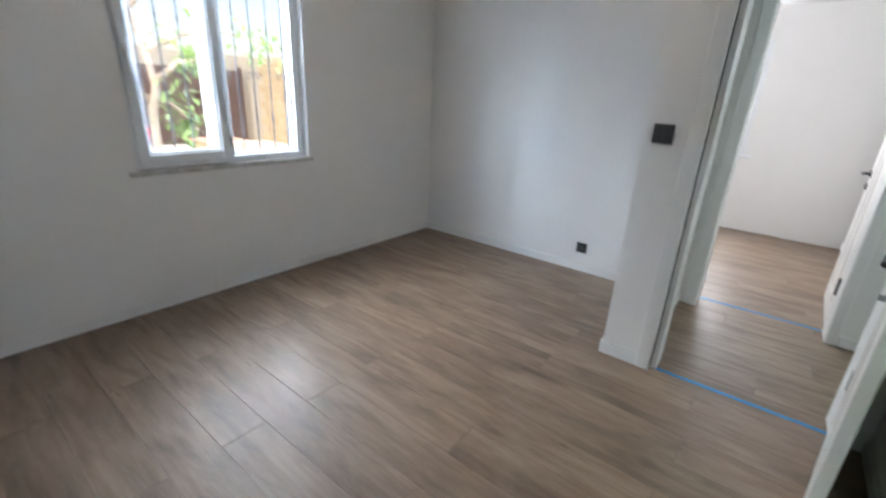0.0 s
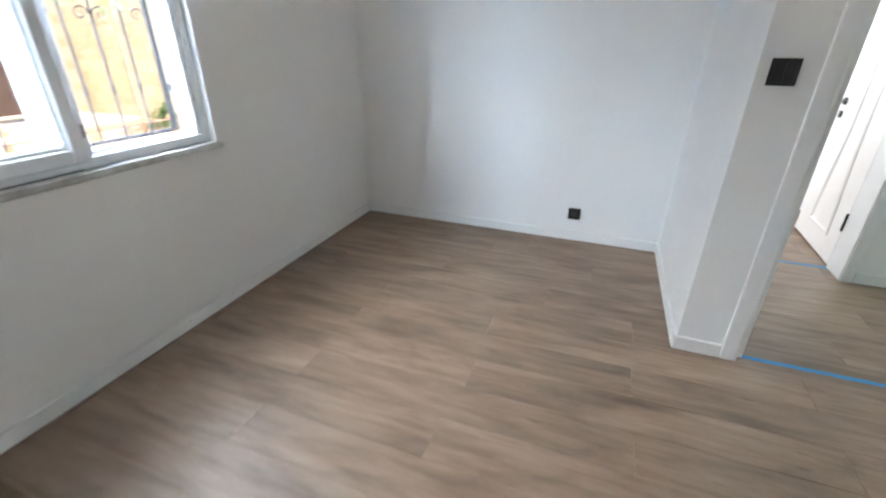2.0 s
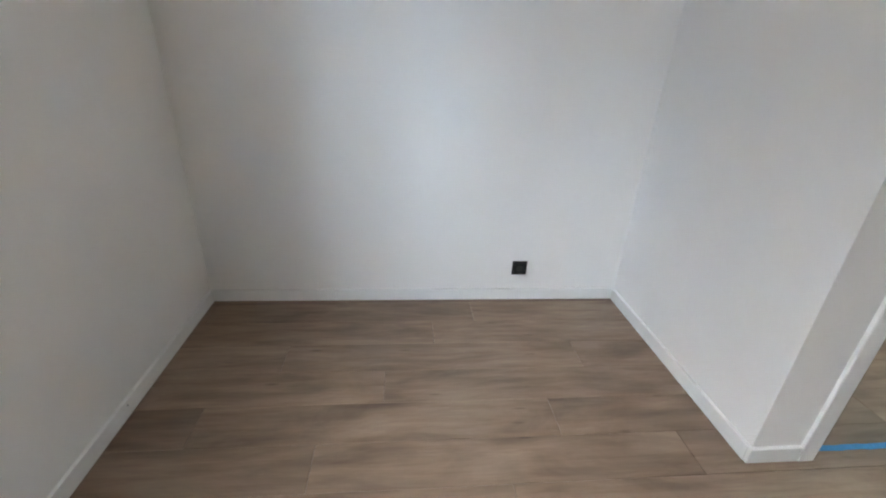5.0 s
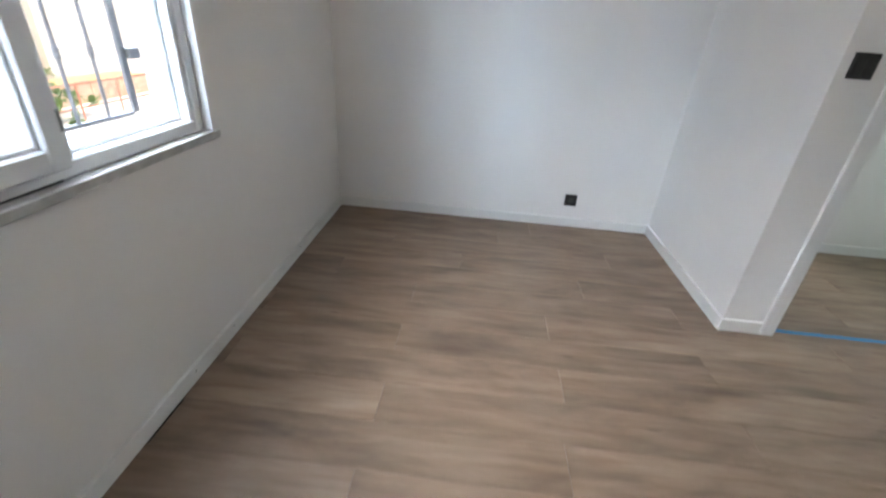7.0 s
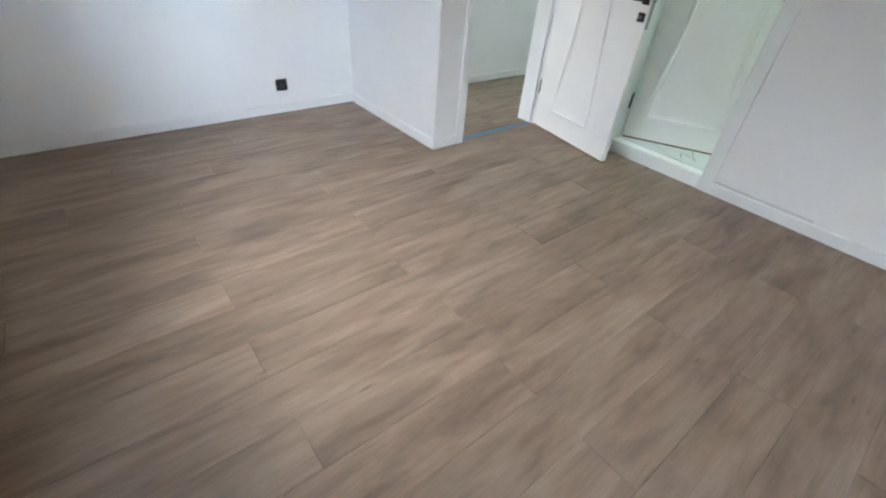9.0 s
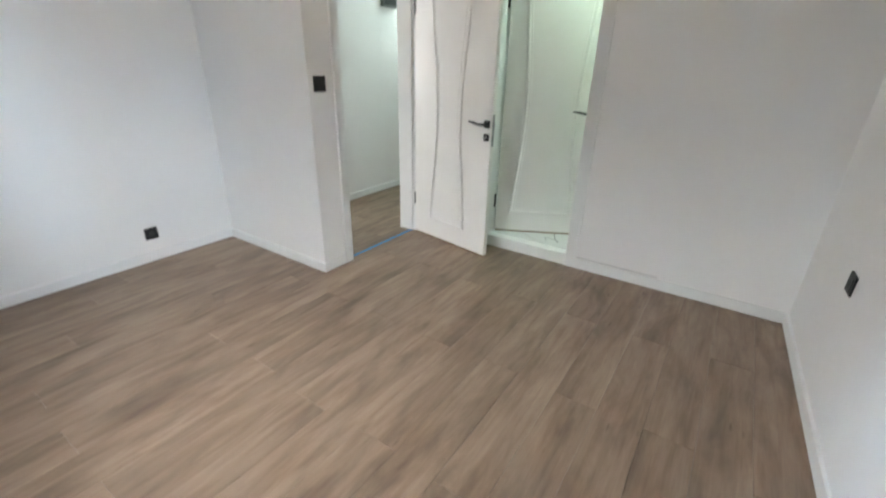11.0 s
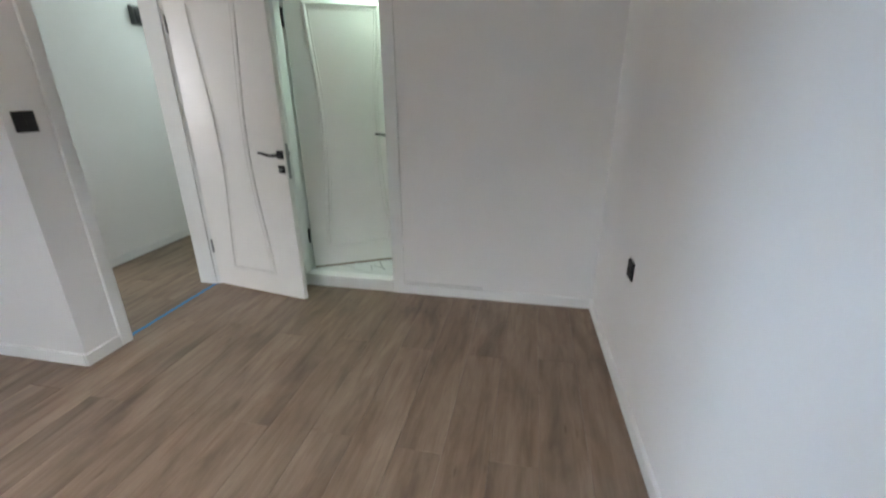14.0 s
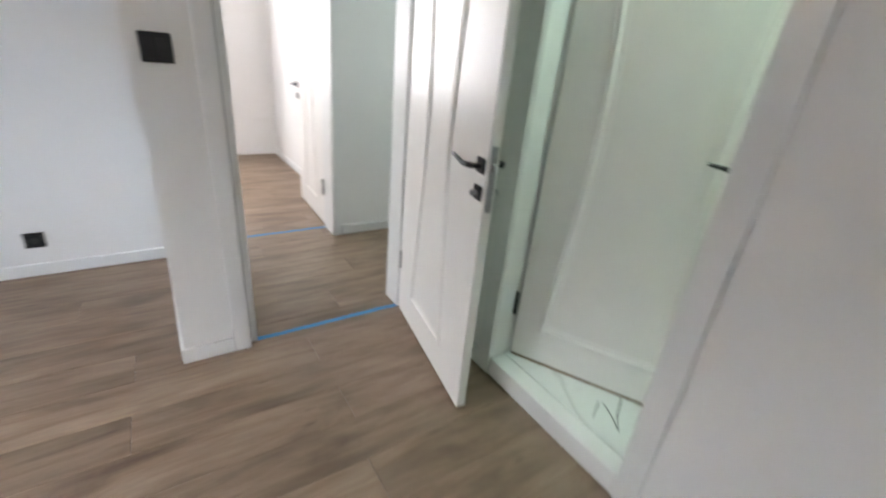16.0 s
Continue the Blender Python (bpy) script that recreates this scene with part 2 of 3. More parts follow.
def box(lo, hi, bevel=0.0, bm=None, seg=1):
    """An axis-aligned block between two corners, edges rounded by bevel."""
    out = bmesh.new() if bm is None else bm
    tmp = bmesh.new() if bevel else out
    lo, hi = Vector(lo), Vector(hi)
    c, s = (lo + hi) / 2, hi - lo
    bmesh.ops.create_cube(tmp, size=1, matrix=Matrix.Translation(c) @ Matrix.Diagonal((*s, 1)))
    if bevel:
        bmesh.ops.bevel(tmp, geom=list(tmp.edges), offset=bevel, segments=seg, affect="EDGES", profile=0.5)
        if bm is not None:
            me = bpy.data.meshes.new("tmp")
            tmp.to_mesh(me)
            tmp.free()
            out.from_mesh(me)
            bpy.data.meshes.remove(me)
        else:
            out.free()
            return tmp
    return out


def boxes(*pairs, bevel=0.0):
    bm = bmesh.new()
    for lo, hi in pairs:
        box(lo, hi, bevel, bm)
    return bm


def lathe(profile, n=24, at=(0, 0, 0), axis="z", bm=None, caps=True):
    """A turned shape: profile of (radius, height) round an axis."""
    bm = bmesh.new() if bm is None else bm
    rings = []
    for r, h in profile:
        ring = []
        for i in range(n):
            a = 2 * math.pi * i / n
            p = {"z": (r * math.cos(a), r * math.sin(a), h), "x": (h, r * math.cos(a), r * math.sin(a)),
                 "y": (r * math.cos(a), h, r * math.sin(a))}[axis]
            ring.append(bm.verts.new(Vector(p) + Vector(at)))
        rings.append(ring)
    for a, b in zip(rings, rings[1:]):
        for i in range(n):
            bm.faces.new((a[i], a[(i + 1) % n], b[(i + 1) % n], b[i]))
    for ring in (rings[0], rings[-1]) if caps else ():
        bm.faces.new(ring)
    return bm


def tube(pts, radii, n=8, bm=None, flat=1.0):
    """A round bar along points; radii one for all or one per point."""
    bm = bmesh.new() if bm is None else bm
    pts = [Vector(p) for p in pts]
    if isinstance(radii, (int, float)):
        radii = [radii] * len(pts)
    rings = []
    for i, p in enumerate(pts):
        d = (pts[min(i + 1, len(pts) - 1)] - pts[max(i - 1, 0)]).normalized()
        up = Vector((0, 0, 1)) if abs(d.z) < 0.9 else Vector((0, 1, 0))
        u = d.cross(up).normalized()
        v = d.cross(u).normalized()
        rings.append([bm.verts.new(p + (u * math.cos(2 * math.pi * k / n) + v * math.sin(2 * math.pi * k / n) * flat) * radii[i]) for k in range(n)])
    for a, b in zip(rings, rings[1:]):
        for k in range(n):
            bm.faces.new((a[k], a[(k + 1) % n], b[(k + 1) % n], b[k]))
    bm.faces.new(rings[0])
    bm.faces.new(rings[-1])
    return bm


def structure(ob, label, category):
    return tagged(ob, label, category, kind="structure")


# ---- the rooms: walls, ceilings, floors ----
W, E_, N, S = -2.375, 1.20, 1.20, -2.745      # inner faces of the room
PX, PY = 0.014, 0.030                        # pier: west face, south face
CEIL, HEAD = 2.78, 2.05
WIN = (-1.48, -0.298, 0.895, 2.15)             # window opening: y, y, z, z
OUT = -2.70                                 # outer face of the house
STEP = -2.50                                # the opening widens outside the window frame

structure(part("wall_west", boxes(((STEP, -2.95, 0), (W, WIN[0], 2.95)), ((STEP, WIN[1], 0), (W, 4.2, 2.95)),
                                  ((STEP, WIN[0], 0), (W, WIN[1], 0.866)), ((STEP, WIN[0], WIN[3]), (W, WIN[1], 2.95))), M_WALL),
          "white painted plaster wall with a window opening", "wall")
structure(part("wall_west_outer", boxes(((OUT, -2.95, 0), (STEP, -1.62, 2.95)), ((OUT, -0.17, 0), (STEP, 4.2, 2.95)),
                                        ((OUT, -1.62, 0), (STEP, -0.17, 0.85)), ((OUT, -1.62, 2.24), (STEP, -0.17, 2.95))), M_OUTERSHADE),
          "rendered outer face of the house, greyed to give the window reveal its shade", "wall")


def south_y(x):
    """Inner face of the south wall, which stands slightly askew."""
    return S - (E_ - x) * 0.040


def askew(x0, x1, in0, in1, z0, z1):
    """A slab along the south wall between two distances from its inner face."""
    bm = bmesh.new()
    v = [bm.verts.new((x, south_y(x) + d, z)) for z in (z0, z1) for x, d in ((x0, in0), (x1, in0), (x1, in1), (x0, in1))]
    for q in ((3, 2, 1, 0), (4, 5, 6, 7), (0, 1, 5, 4), (1, 2, 6, 5), (2, 3, 7, 6), (3, 0, 4, 7)):
        bm.faces.new([v[i] for i in q])
    return bm


structure(part("wall_south", askew(OUT, 3.3, -0.25, 0, 0, 2.95), M_WALL), "white painted plaster wall", "wall")
structure(part("wall_north", boxes(((W, N, 0), (PX, 1.36, 2.95)), ((PX, 1.17, 0), (0.315, 1.36, 2.95)), ((1.112, 1.17, 0), (3.3, 1.36, 2.95)),
                                   ((0.315, 1.17, HEAD + 0.02), (1.112, 1.36, 2.95))), M_WALL),
          "white painted plaster wall with a door opening", "wall")
structure(part("wall_pier", boxes(((PX, PY, 0), (0.21, 1.17, 2.95))), M_WALL), "white painted squared pier beside the doorway", "wall")
structure(part("wall_hall_south", boxes(((0.21, PY, 0), (0.264, 0.18, 2.95)), ((1.105, PY, 0), (3.3, 0.18, 2.95)),
                                  ((0.264, PY, HEAD + 0.022), (1.105, 0.18, 2.95))), M_WALL),
          "white painted partition with a doorway to the hall", "wall")
BY = (-1.345, -0.655)
structure(part("wall_east", boxes(((E_, S, 0), (1.32, BY[0] - 0.02, 2.95)), ((E_, BY[1] + 0.02, 0), (1.32, PY, 2.95)),
                                  ((E_, BY[0] - 0.02, HEAD + 0.03), (1.32, BY[1] + 0.02, 2.95))), M_WALL),
          "white painted plaster wall with a bathroom doorway", "wall")
structure(part("beam", box((W, -2.90, 2.27), (E_, -2.645, 2.9), 0.004), M_WALL), "white painted ceiling beam along the wall", "beam")
structure(part("ceiling", boxes(((OUT, -2.95, CEIL), (3.3, 4.2, CEIL + 0.12))), M_CEIL), "white painted plaster ceiling", "ceiling")
structure(part("roof", boxes(((OUT - 0.3, -3.2, 2.96), (3.5, 4.5, 3.1)), bevel=0.02), M_RENDER), "flat pale roof slab", "roof")


def cove(name, a, b, inward, r=0.05):
    """Soft plaster fillet between a wall's head and the ceiling, from a to b; inward points into the room."""
    bm = bmesh.new()
    a, b, inw = Vector((*a, 0)), Vector((*b, 0)), Vector((*inward, 0))
    rows = []
    for p in (a, b):
        row = [bm.verts.new(p - inw * 0.003 + Vector((0, 0, CEIL + 0.003)))]
        for k in range(9):
            t = math.pi / 2 * k / 8
            row.append(bm.verts.new(p + inw * (r * (1 - math.cos(t)) - 0.002) + Vector((0, 0, CEIL - r * (1 - math.sin(t)) + 0.002))))
        rows.append(row)
    n = len(rows[0])
    for i in range(n):
        bm.faces.new((rows[0][i], rows[0][(i + 1) % n], rows[1][(i + 1) % n], rows[1][i]))
    bm.faces.new(rows[0])
    bm.faces.new(rows[1])
    return structure(part(name, bm, M_WALL, smooth=True), "soft rounded plaster edge between wall and ceiling", "trim")


def cove_corner(name, at, a0, r=0.05):
    """The same fillet turned round an outer corner."""
    bm = bmesh.new()
    prof = [(-0.003, CEIL + 0.003)] + [(r * (1 - math.cos(math.pi / 2 * k / 8)) - 0.002, CEIL - r * (1 - math.sin(math.pi / 2 * k / 8)) + 0.002) for k in range(9)]
    cols = []
    for i in range(9):
        a = a0 + math.pi / 2 * i / 8
        cols.append([bm.verts.new((at[0] + math.cos(a) * d, at[1] + math.sin(a) * d, z)) for d, z in prof])
    for u, v in zip(cols, cols[1:]):
        for k in range(len(prof) - 1):
            bm.faces.new((u[k], u[k + 1], v[k + 1], v[k]))
    return structure(part(name, bm, M_WALL, smooth=True), "soft rounded plaster edge between wall and ceiling", "trim")


cove_corner("cove_trim", (PX, PY), math.pi, 0.035)
cove("cove_trim", (E_, -2.64), (E_, PY), (-1, 0))
cove("cove_trim", (PX, PY), (E_, PY), (0, -1), 0.035)
cove("cove_trim", (PX, PY), (PX, N), (-1, 0), 0.035)
cove("cove_trim", (W, N), (PX, N), (0, -1))
cove("cove_trim", (W, -2.64), (W, N), (1, 0))
cove("cove_trim", (W, -2.645), (E_, -2.645), (0, 1))

# far bedroom shell, hall end, bathroom shell
structure(part("wall_far_north", boxes(((W, 4.0, 0), (-1.05, 4.2, 2.95)), ((0.2, 4.0, 0), (3.3, 4.2, 2.95)),
                                       ((-1.05, 4.0, 0), (0.2, 4.2, 0.90)), ((-1.05, 4.0, 2.16), (0.2, 4.2, 2.95)),
                                       ((0.77, 3.97, 0), (1.34, 4.0, 2.78))), M_WALL),
          "white painted wall with a window opening", "wall")
structure(part("wall_far_east", boxes(((1.34, 1.36, 0), (1.46, 4.0, 2.95))), M_WALL), "white painted plaster wall", "wall")
structure(part("wall_hall_end", boxes(((3.1, 0.18, 0), (3.3, 1.17, 2.95))), M_WALL), "white painted end wall of the hall", "wall")
structure(part("wall_bath_outer", boxes(((2.9, S, 0), (3.1, PY, 2.95)), ((1.32, -2.1, 0), (2.9, -2.0, 2.95))), M_WALL),
          "white painted bathroom wall", "wall")


def baseboard(a, b, inward, h=0.072, th=0.016):
    """Square-edged white skirting from a to b."""
    a, b, inw = Vector((*a, 0)), Vector((*b, 0)), Vector((*inward, 0))
    lo = Vector([min(p) for p in zip(a, b, a + inw * th, b + inw * th)])
    hi = Vector([max(p) for p in zip(a, b, a + inw * th, b + inw * th)])
    lo.z, hi.z = 0.001, h
    return structure(part("baseboard", box(lo, hi, 0.002), M_TRIM), "low white square-edged baseboard", "baseboard")


west_board = baseboard((W, S - 0.12), (W, N), (1, 0))
for sy, sz in ((-0.43, 0.052), (-0.72, 0.048), (0.35, 0.050)):
    part("screw", lathe([(0.0032, W + 0.0150), (0.0034, W + 0.0164), (0.0010, W + 0.0168)], 10, (0, sy, sz), "x"), M_RUBBER, west_board, "dark screw head")
baseboard((W + 0.012, N), (PX - 0.012, N), (0, -1))
baseboard((PX, PY), (PX, N), (-1, 0))
baseboard((PX - 0.012, PY), (0.21, PY), (0, -1))
baseboard((E_, S + 0.012), (E_, -1.432), (-1, 0))
baseboard((E_, -0.57), (E_, 0.0), (-1, 0))
structure(part("baseboard", askew(W, E_, -0.002, 0.016, 0.001, 0.072), M_TRIM), "low white square-edged baseboard", "baseboard")
baseboard((1.16, 1.17), (3.1, 1.17), (0, -1))
baseboard((0.21, 0.2), (0.21, 1.16), (1, 0))
baseboard((1.34, 1.38), (1.34, 3.97), (-1, 0))

# ---- window ----


def frame_ring(y0, y1, z0, z1, w, x0, x1, bevel=0.004):
    """Four mitre-free bars round an opening in a wall that faces +x."""
    return boxes(((x0, y0, z0), (x1, y0 + w, z1)), ((x0, y1 - w, z0), (x1, y1, z1)),
                 ((x0, y0 + w, z0), (x1, y1 - w, z0 + w)), ((x0, y0 + w, z1 - w), (x1, y1 - w, z1)), bevel=bevel)


win = structure(empty("window_1", (0, 0, 0)), "white plastic window with two sashes in a stone-silled opening", "window")
y0, y1, z0, z1 = WIN
F = W - 0.030                                # face of the window frame, set back in the wall
part("window_frame", frame_ring(y0 + 0.003, y1 - 0.002, z0 + 0.004, z1, 0.046, F - 0.092, F, 0.005), M_PVC, win)
part("fixed_light_frame", box((F - 0.088, y1 - 0.073, z0 + 0.049), (F - 0.006, y1 - 0.0475, z1 - 0.047), 0.004), M_PVC, win)
part("mullion", box((F - 0.060, -0.965, z0 + 0.05), (F - 0.001, -0.872, z1 - 0.05), 0.005), M_PVC, win)
part("outer_mullion", box((F - 0.170, -0.972, z0 + 0.022), (F - 0.061, -0.885, z1 - 0.05), 0.006), M_PVC, win, "pale outer window post")
sash = part("sash", frame_ring(y0 + 0.022, -0.900, z0 + 0.034, z1 - 0.03, 0.060, F - 0.042, F + 0.018, 0.006), M_PVC, win)
part("glazing_bead", frame_ring(y0 + 0.080, -0.958, z0 + 0.092, z1 - 0.088, 0.018, F - 0.034, F + 0.004, 0.006), M_PVC, sash)
g = part("pane", box((F - 0.030, y0 + 0.084, z0 + 0.096), (F - 0.024, -0.962, z1 - 0.092)), M_GLASS, sash)
g.visible_shadow = False
part("glazing_bead", frame_ring(-0.876, y1 - 0.072, z0 + 0.048, z1 - 0.044, 0.020, F - 0.082, F - 0.040, 0.006), M_PVC, win)
g = part("pane", box((F - 0.074, -0.866, z0 + 0.058), (F - 0.068, y1 - 0.080, z1 - 0.054)), M_GLASS, win)
g.visible_shadow = False
part("gasket", boxes(((F - 0.05, y0 + 0.0003, z0 + 0.004), (F + 0.002, y0 + 0.0040, z1)), ((F - 0.05, y0 + 0.004, z0 + 0.0036), (F + 0.003, -0.93, z0 + 0.0075))), M_RUBBER, win, "dark sealing gap beside the frame")
part("window_handle", boxes(((F + 0.017, -1.445, 1.52), (F + 0.028, -1.415, 1.60)), ((F + 0.027, -1.441, 1.44), (F + 0.050, -1.419, 1.57)), bevel=0.004), M_WHITEP, sash, "white lever handle")
for hz in (1.02, 1.95):
    part("hinge", box((F - 0.001, -0.899, hz), (F + 0.012, -0.885, hz + 0.055), 0.003), M_GREY, sash)
part("window_sill", box((W - 0.09, -1.528, 0.866), (W + 0.010, -0.262, 0.8985), 0.005, seg=2), M_SILL, win, "worn grey stone sill")
structure(part("window_reveal", boxes(((OUT - 0.03, -1.65, 0.852), (W - 0.128, -0.172, 0.905)), bevel=0.004), M_SILL), "outer stone window ledge", "sill")

# security grille outside the window
grille = tagged(empty("window_grille", (-2.725, -0.9, 0.95)), "black wrought-iron window grille with scrolls and spear tips", "grille")


def gpart(name, bm, label=""):
    ob = part(name, bm, M_IRON, None, label)
    ob.parent = grille
    ob.matrix_parent_inverse = Matrix.Translation(grille.location).inverted()
    return ob


GX = -2.725
bars_y = [-1.265, -1.13, -1.00, -0.89, -0.75, -0.635, -0.51, -0.375]
for by in bars_y:
    gpart("bar", tube([(GX, by, 0.93), (GX, by, 2.05)], 0.0065, 8))
    for kz in (1.16, 1.80):
        gpart("knot", lathe([(0.0066, kz - 0.022), (0.011, kz - 0.012), (0.0085, kz), (0.011, kz + 0.012), (0.0066, kz + 0.022)], 8, (GX, by, 0)))


def scroll(y, z, side):
    pts = []
    for k in range(22):
        a = k * 0.36
        r = 0.034 * (1 - k / 27)
        pts.append((GX, y + side * (0.042 - r * math.cos(a)), z + r * math.sin(a) + 0.006))
    return tube(pts, 0.004, 6)


for by in bars_y[0::2]:
    for sd in (-1, 1):
        gpart("scroll", scroll(by, 1.47, sd))
gpart("scroll", scroll(-0.253, 1.475, -1))
gpart("side_bar", box((GX - 0.006, -0.255, 0.93), (GX + 0.006, -0.223, 2.1), 0.002))
gpart("side_bar", box((GX - 0.006, -1.47, 0.93), (GX + 0.006, -1.44, 2.1), 0.002))
gpart("bottom_bar", box((GX - 0.006, -1.44, 0.920), (GX + 0.006, -0.255, 0.936), 0.002))
gpart("top_bar", box((GX - 0.006, -1.44, 2.04), (GX + 0.006, -0.255, 2.056), 0.002))
gpart("lock_box", box((GX - 0.012, -0.225, 1.125), (GX + 0.020, -0.165, 1.165), 0.004))
gpart("wall_clip", box((GX + 0.002, -0.25, 1.60), (OUT - 0.002, -0.22, 1.63), 0.002))
gpart("wall_clip", box((GX + 0.002, -1.46, 1.20), (OUT - 0.002, -1.43, 1.23), 0.002))

# far bedroom window
fw = structure(empty("window_2"), "white plastic window with a white sill", "window")
fr = boxes(((-1.05, 4.02, 0.90), (-0.99, 4.08, 2.16)), ((0.14, 4.02, 0.90), (0.2, 4.08, 2.16)), ((-0.99, 4.02, 0.90), (0.14, 4.08, 0.96)), ((-0.99, 4.02, 2.10), (0.14, 4.08, 2.16)), ((-0.46, 4.02, 0.96), (-0.38, 4.08, 2.10)), bevel=0.004)
part("window_frame", fr, M_PVC, fw)
part("window_sill", box((-1.1, 3.96, 0.87), (0.275, 4.02, 0.90), 0.005), M_PVC, fw)
for a, b in ((-0.99, -0.46), (-0.38, 0.14)):
    g = part("pane", box((a, 4.045, 0.96), (b, 4.051, 2.10)), M_GLASS, fw)
    g.visible_shadow = False

# ---- doors ----


def bowed_outline(u0, u1, z0, z1, pinch, n=14):
    """Panel outline with straight head and foot and sides that pinch in towards the middle."""
    side = []
    for k in range(n + 1):
        t = k / n
        side.append((pinch * math.sin(math.pi * t) ** 1.5, z0 + (z1 - z0) * t))
    left = [(u0 + d, z) for d, z in side]
    right = [(u1 - d, z) for d, z in reversed(side)]
    return left + right


def moulding(outline, depth_sign, face, w=0.020, h=0.0075):
    """A raised, stepped bead that follows a closed outline on a door face; u runs along the door, z up."""
    bm = bmesh.new()
    n = len(outline)
    cx = sum(p[0] for p in outline) / n
    cz = sum(p[1] for p in outline) / n
    prof = [(-w, -0.002), (-w * 0.8, h * 0.5), (-w * 0.3, h), (w * 0.1, h * 0.9), (w * 0.35, h * 0.15), (w * 0.7, -0.001), (w, h * 0.35), (w * 1.5, -0.002)]
    rings = []
    for i, (u, z) in enumerate(outline):
        a, b = Vector(outline[i - 1]), Vector(outline[(i + 1) % n])
        p = Vector((u, z))
        d1, d2 = (p - a).normalized(), (b - p).normalized()
        n1, n2 = Vector((d1.y, -d1.x)), Vector((d2.y, -d2.x))
        nn = (n1 + n2).normalized()
        k = 1 / max(0.5, nn.dot(n1))
        if nn.dot(Vector((cx - u, cz - z))) < 0:
            nn = -nn
        rings.append([bm.verts.new((p.x + nn.x * o * k, face + depth_sign * hh, p.y + nn.y * o * k)) for o, hh in prof])
    for i in range(n):
        a, b = rings[i], rings[(i + 1) % n]
        for k in range(len(prof) - 1):
            bm.faces.new((a[k], a[k + 1], b[k + 1], b[k]))
    return bm


def lever(u, z, face, sign, direction, leaf, key=False):
    """Black lever handle on a square rose, with a square lock rose below it."""
    def yy(a, b):
        return (min(face + sign * a, face + sign * b), max(face + sign * a, face + sign * b))
    a, b = yy(0, 0.009)
    part("handle_rose", box((u - 0.026, a, z - 0.026), (u + 0.026, b, z + 0.026), 0.003), M_BLACKMETAL, leaf, "black square handle rose")
    pts = [(u, face + sign * 0.006, z), (u, face + sign * 0.036, z), (u + direction * 0.012, face + sign * 0.046, z), (u + direction * 0.05, face + sign * 0.048, z - 0.003),
           (u + direction * 0.095, face + sign * 0.047, z + 0.006), (u + direction * 0.138, face + sign * 0.044, z + 0.010)]
    part("lever", tube(pts, [0.010, 0.010, 0.010, 0.009, 0.008, 0.006], 10), M_BLACKMETAL, leaf, "black curved lever")
    part("lock_rose", box((u - 0.025, a, z - 0.117), (u + 0.025, b, z - 0.067), 0.003), M_BLACKMETAL, leaf, "black square lock rose")
    c, d = yy(0.009, 0.016)
    part("lock_cylinder", lathe([(0.009, c), (0.0095, (c + d) / 2), (0.008, d)], 14, (u, 0, z - 0.092), "y"), M_STEEL, leaf)
    if key:
        c, d = yy(0.014, 0.034)
        part("key", box((u - 0.001, c, z - 0.101), (u + 0.001, d, z - 0.083), 0.0005), M_STEEL, leaf)


def door_leaf(width, height, thick, parent, pinch=0.075, key=False, hz=1.0, u0=0.185, u1=0.22, head=0.135, proud=0.0075, backset=0.038):
    """Leaf in its own axes: u = x from the hinge, y = thickness (0 is the panelled front, towards -y), z up."""
    leaf = part("door_leaf", box((0, 0, 0), (width, thick, height), 0.003), M_DOOR, parent, "white moulded door leaf with a waisted panel")
    for face, sg in ((0.0, -1), (thick, 1)):
        part("panel_moulding", moulding(bowed_outline(u0, width - u1, 0.17, height - head, pinch), sg, face, h=proud), M_DOOR, leaf)
    lever(width - backset, hz, 0.0, -1, -1, leaf, key)
    lever(width - backset, hz, thick, 1, -1, leaf, key)
    part("latch_plate", box((width - 0.001, thick * 0.2, 0.86), (width + 0.002, thick * 0.8, 1.08), 0.0005), M_STEEL, leaf, "brushed steel latch plate")
    part("latch_bolt", box((width + 0.001, thick * 0.35, 1.0), (width + 0.012, thick * 0.65, 1.025), 0.002), M_STEEL, leaf)
    # raw edge made deeper, so its brown also draws the dark gap underneath
    part("bottom_edge", box((0.003, 0.002, -0.011), (width - 0.003, thick - 0.002, 0.001)), M_WOODRAW, leaf, "raw brown bottom edge, deepened for the dark gap below")
    return leaf


def hinge(parent, at, material=M_STEEL, h=0.10):
    x, y, z = at
    b = part("hinge", lathe([(0.0065, z), (0.007, z + 0.002), (0.007, z + h - 0.002), (0.0065, z + h)], 12, (x, y, 0)), material, parent)
    return b


# door of this room: opening x 0.311..1.083, frame set in the pier wall
JF, JL, JR = 0.282, 0.304, 1.083              # JF: face of the rebate in front of the stop
d1 = structure(empty("door_1"), "white moulded interior door standing wide open into the room", "door")
part("door_frame", boxes(((JF - 0.017, 0.014, 0), (JF, 0.196, HEAD)), ((JR, 0.014, 0), (JR + 0.022, 0.196, HEAD)), ((JF - 0.017, 0.014, HEAD), (JR + 0.022, 0.196, HEAD + 0.022)), bevel=0.002), M_TRIM, d1)
part("door_stop", boxes(((JF, 0.055, 0), (JL + 0.012, 0.196, HEAD - 0.012)), ((JR - 0.012, 0.055, 0), (JR, 0.196, HEAD - 0.012)), ((JF, 0.055, HEAD - 0.012), (JR, 0.196, HEAD)), bevel=0.002), M_TRIM, d1)
part("rubber_seal", boxes(((JF + 0.0005, 0.048, 0.01), (JF + 0.006, 0.0545, HEAD - 0.01)), ((JL + 0.01, 0.048, HEAD - 0.006), (JR - 0.01, 0.0545, HEAD - 0.0005))), M_RUBBER, d1, "grey rubber seal")
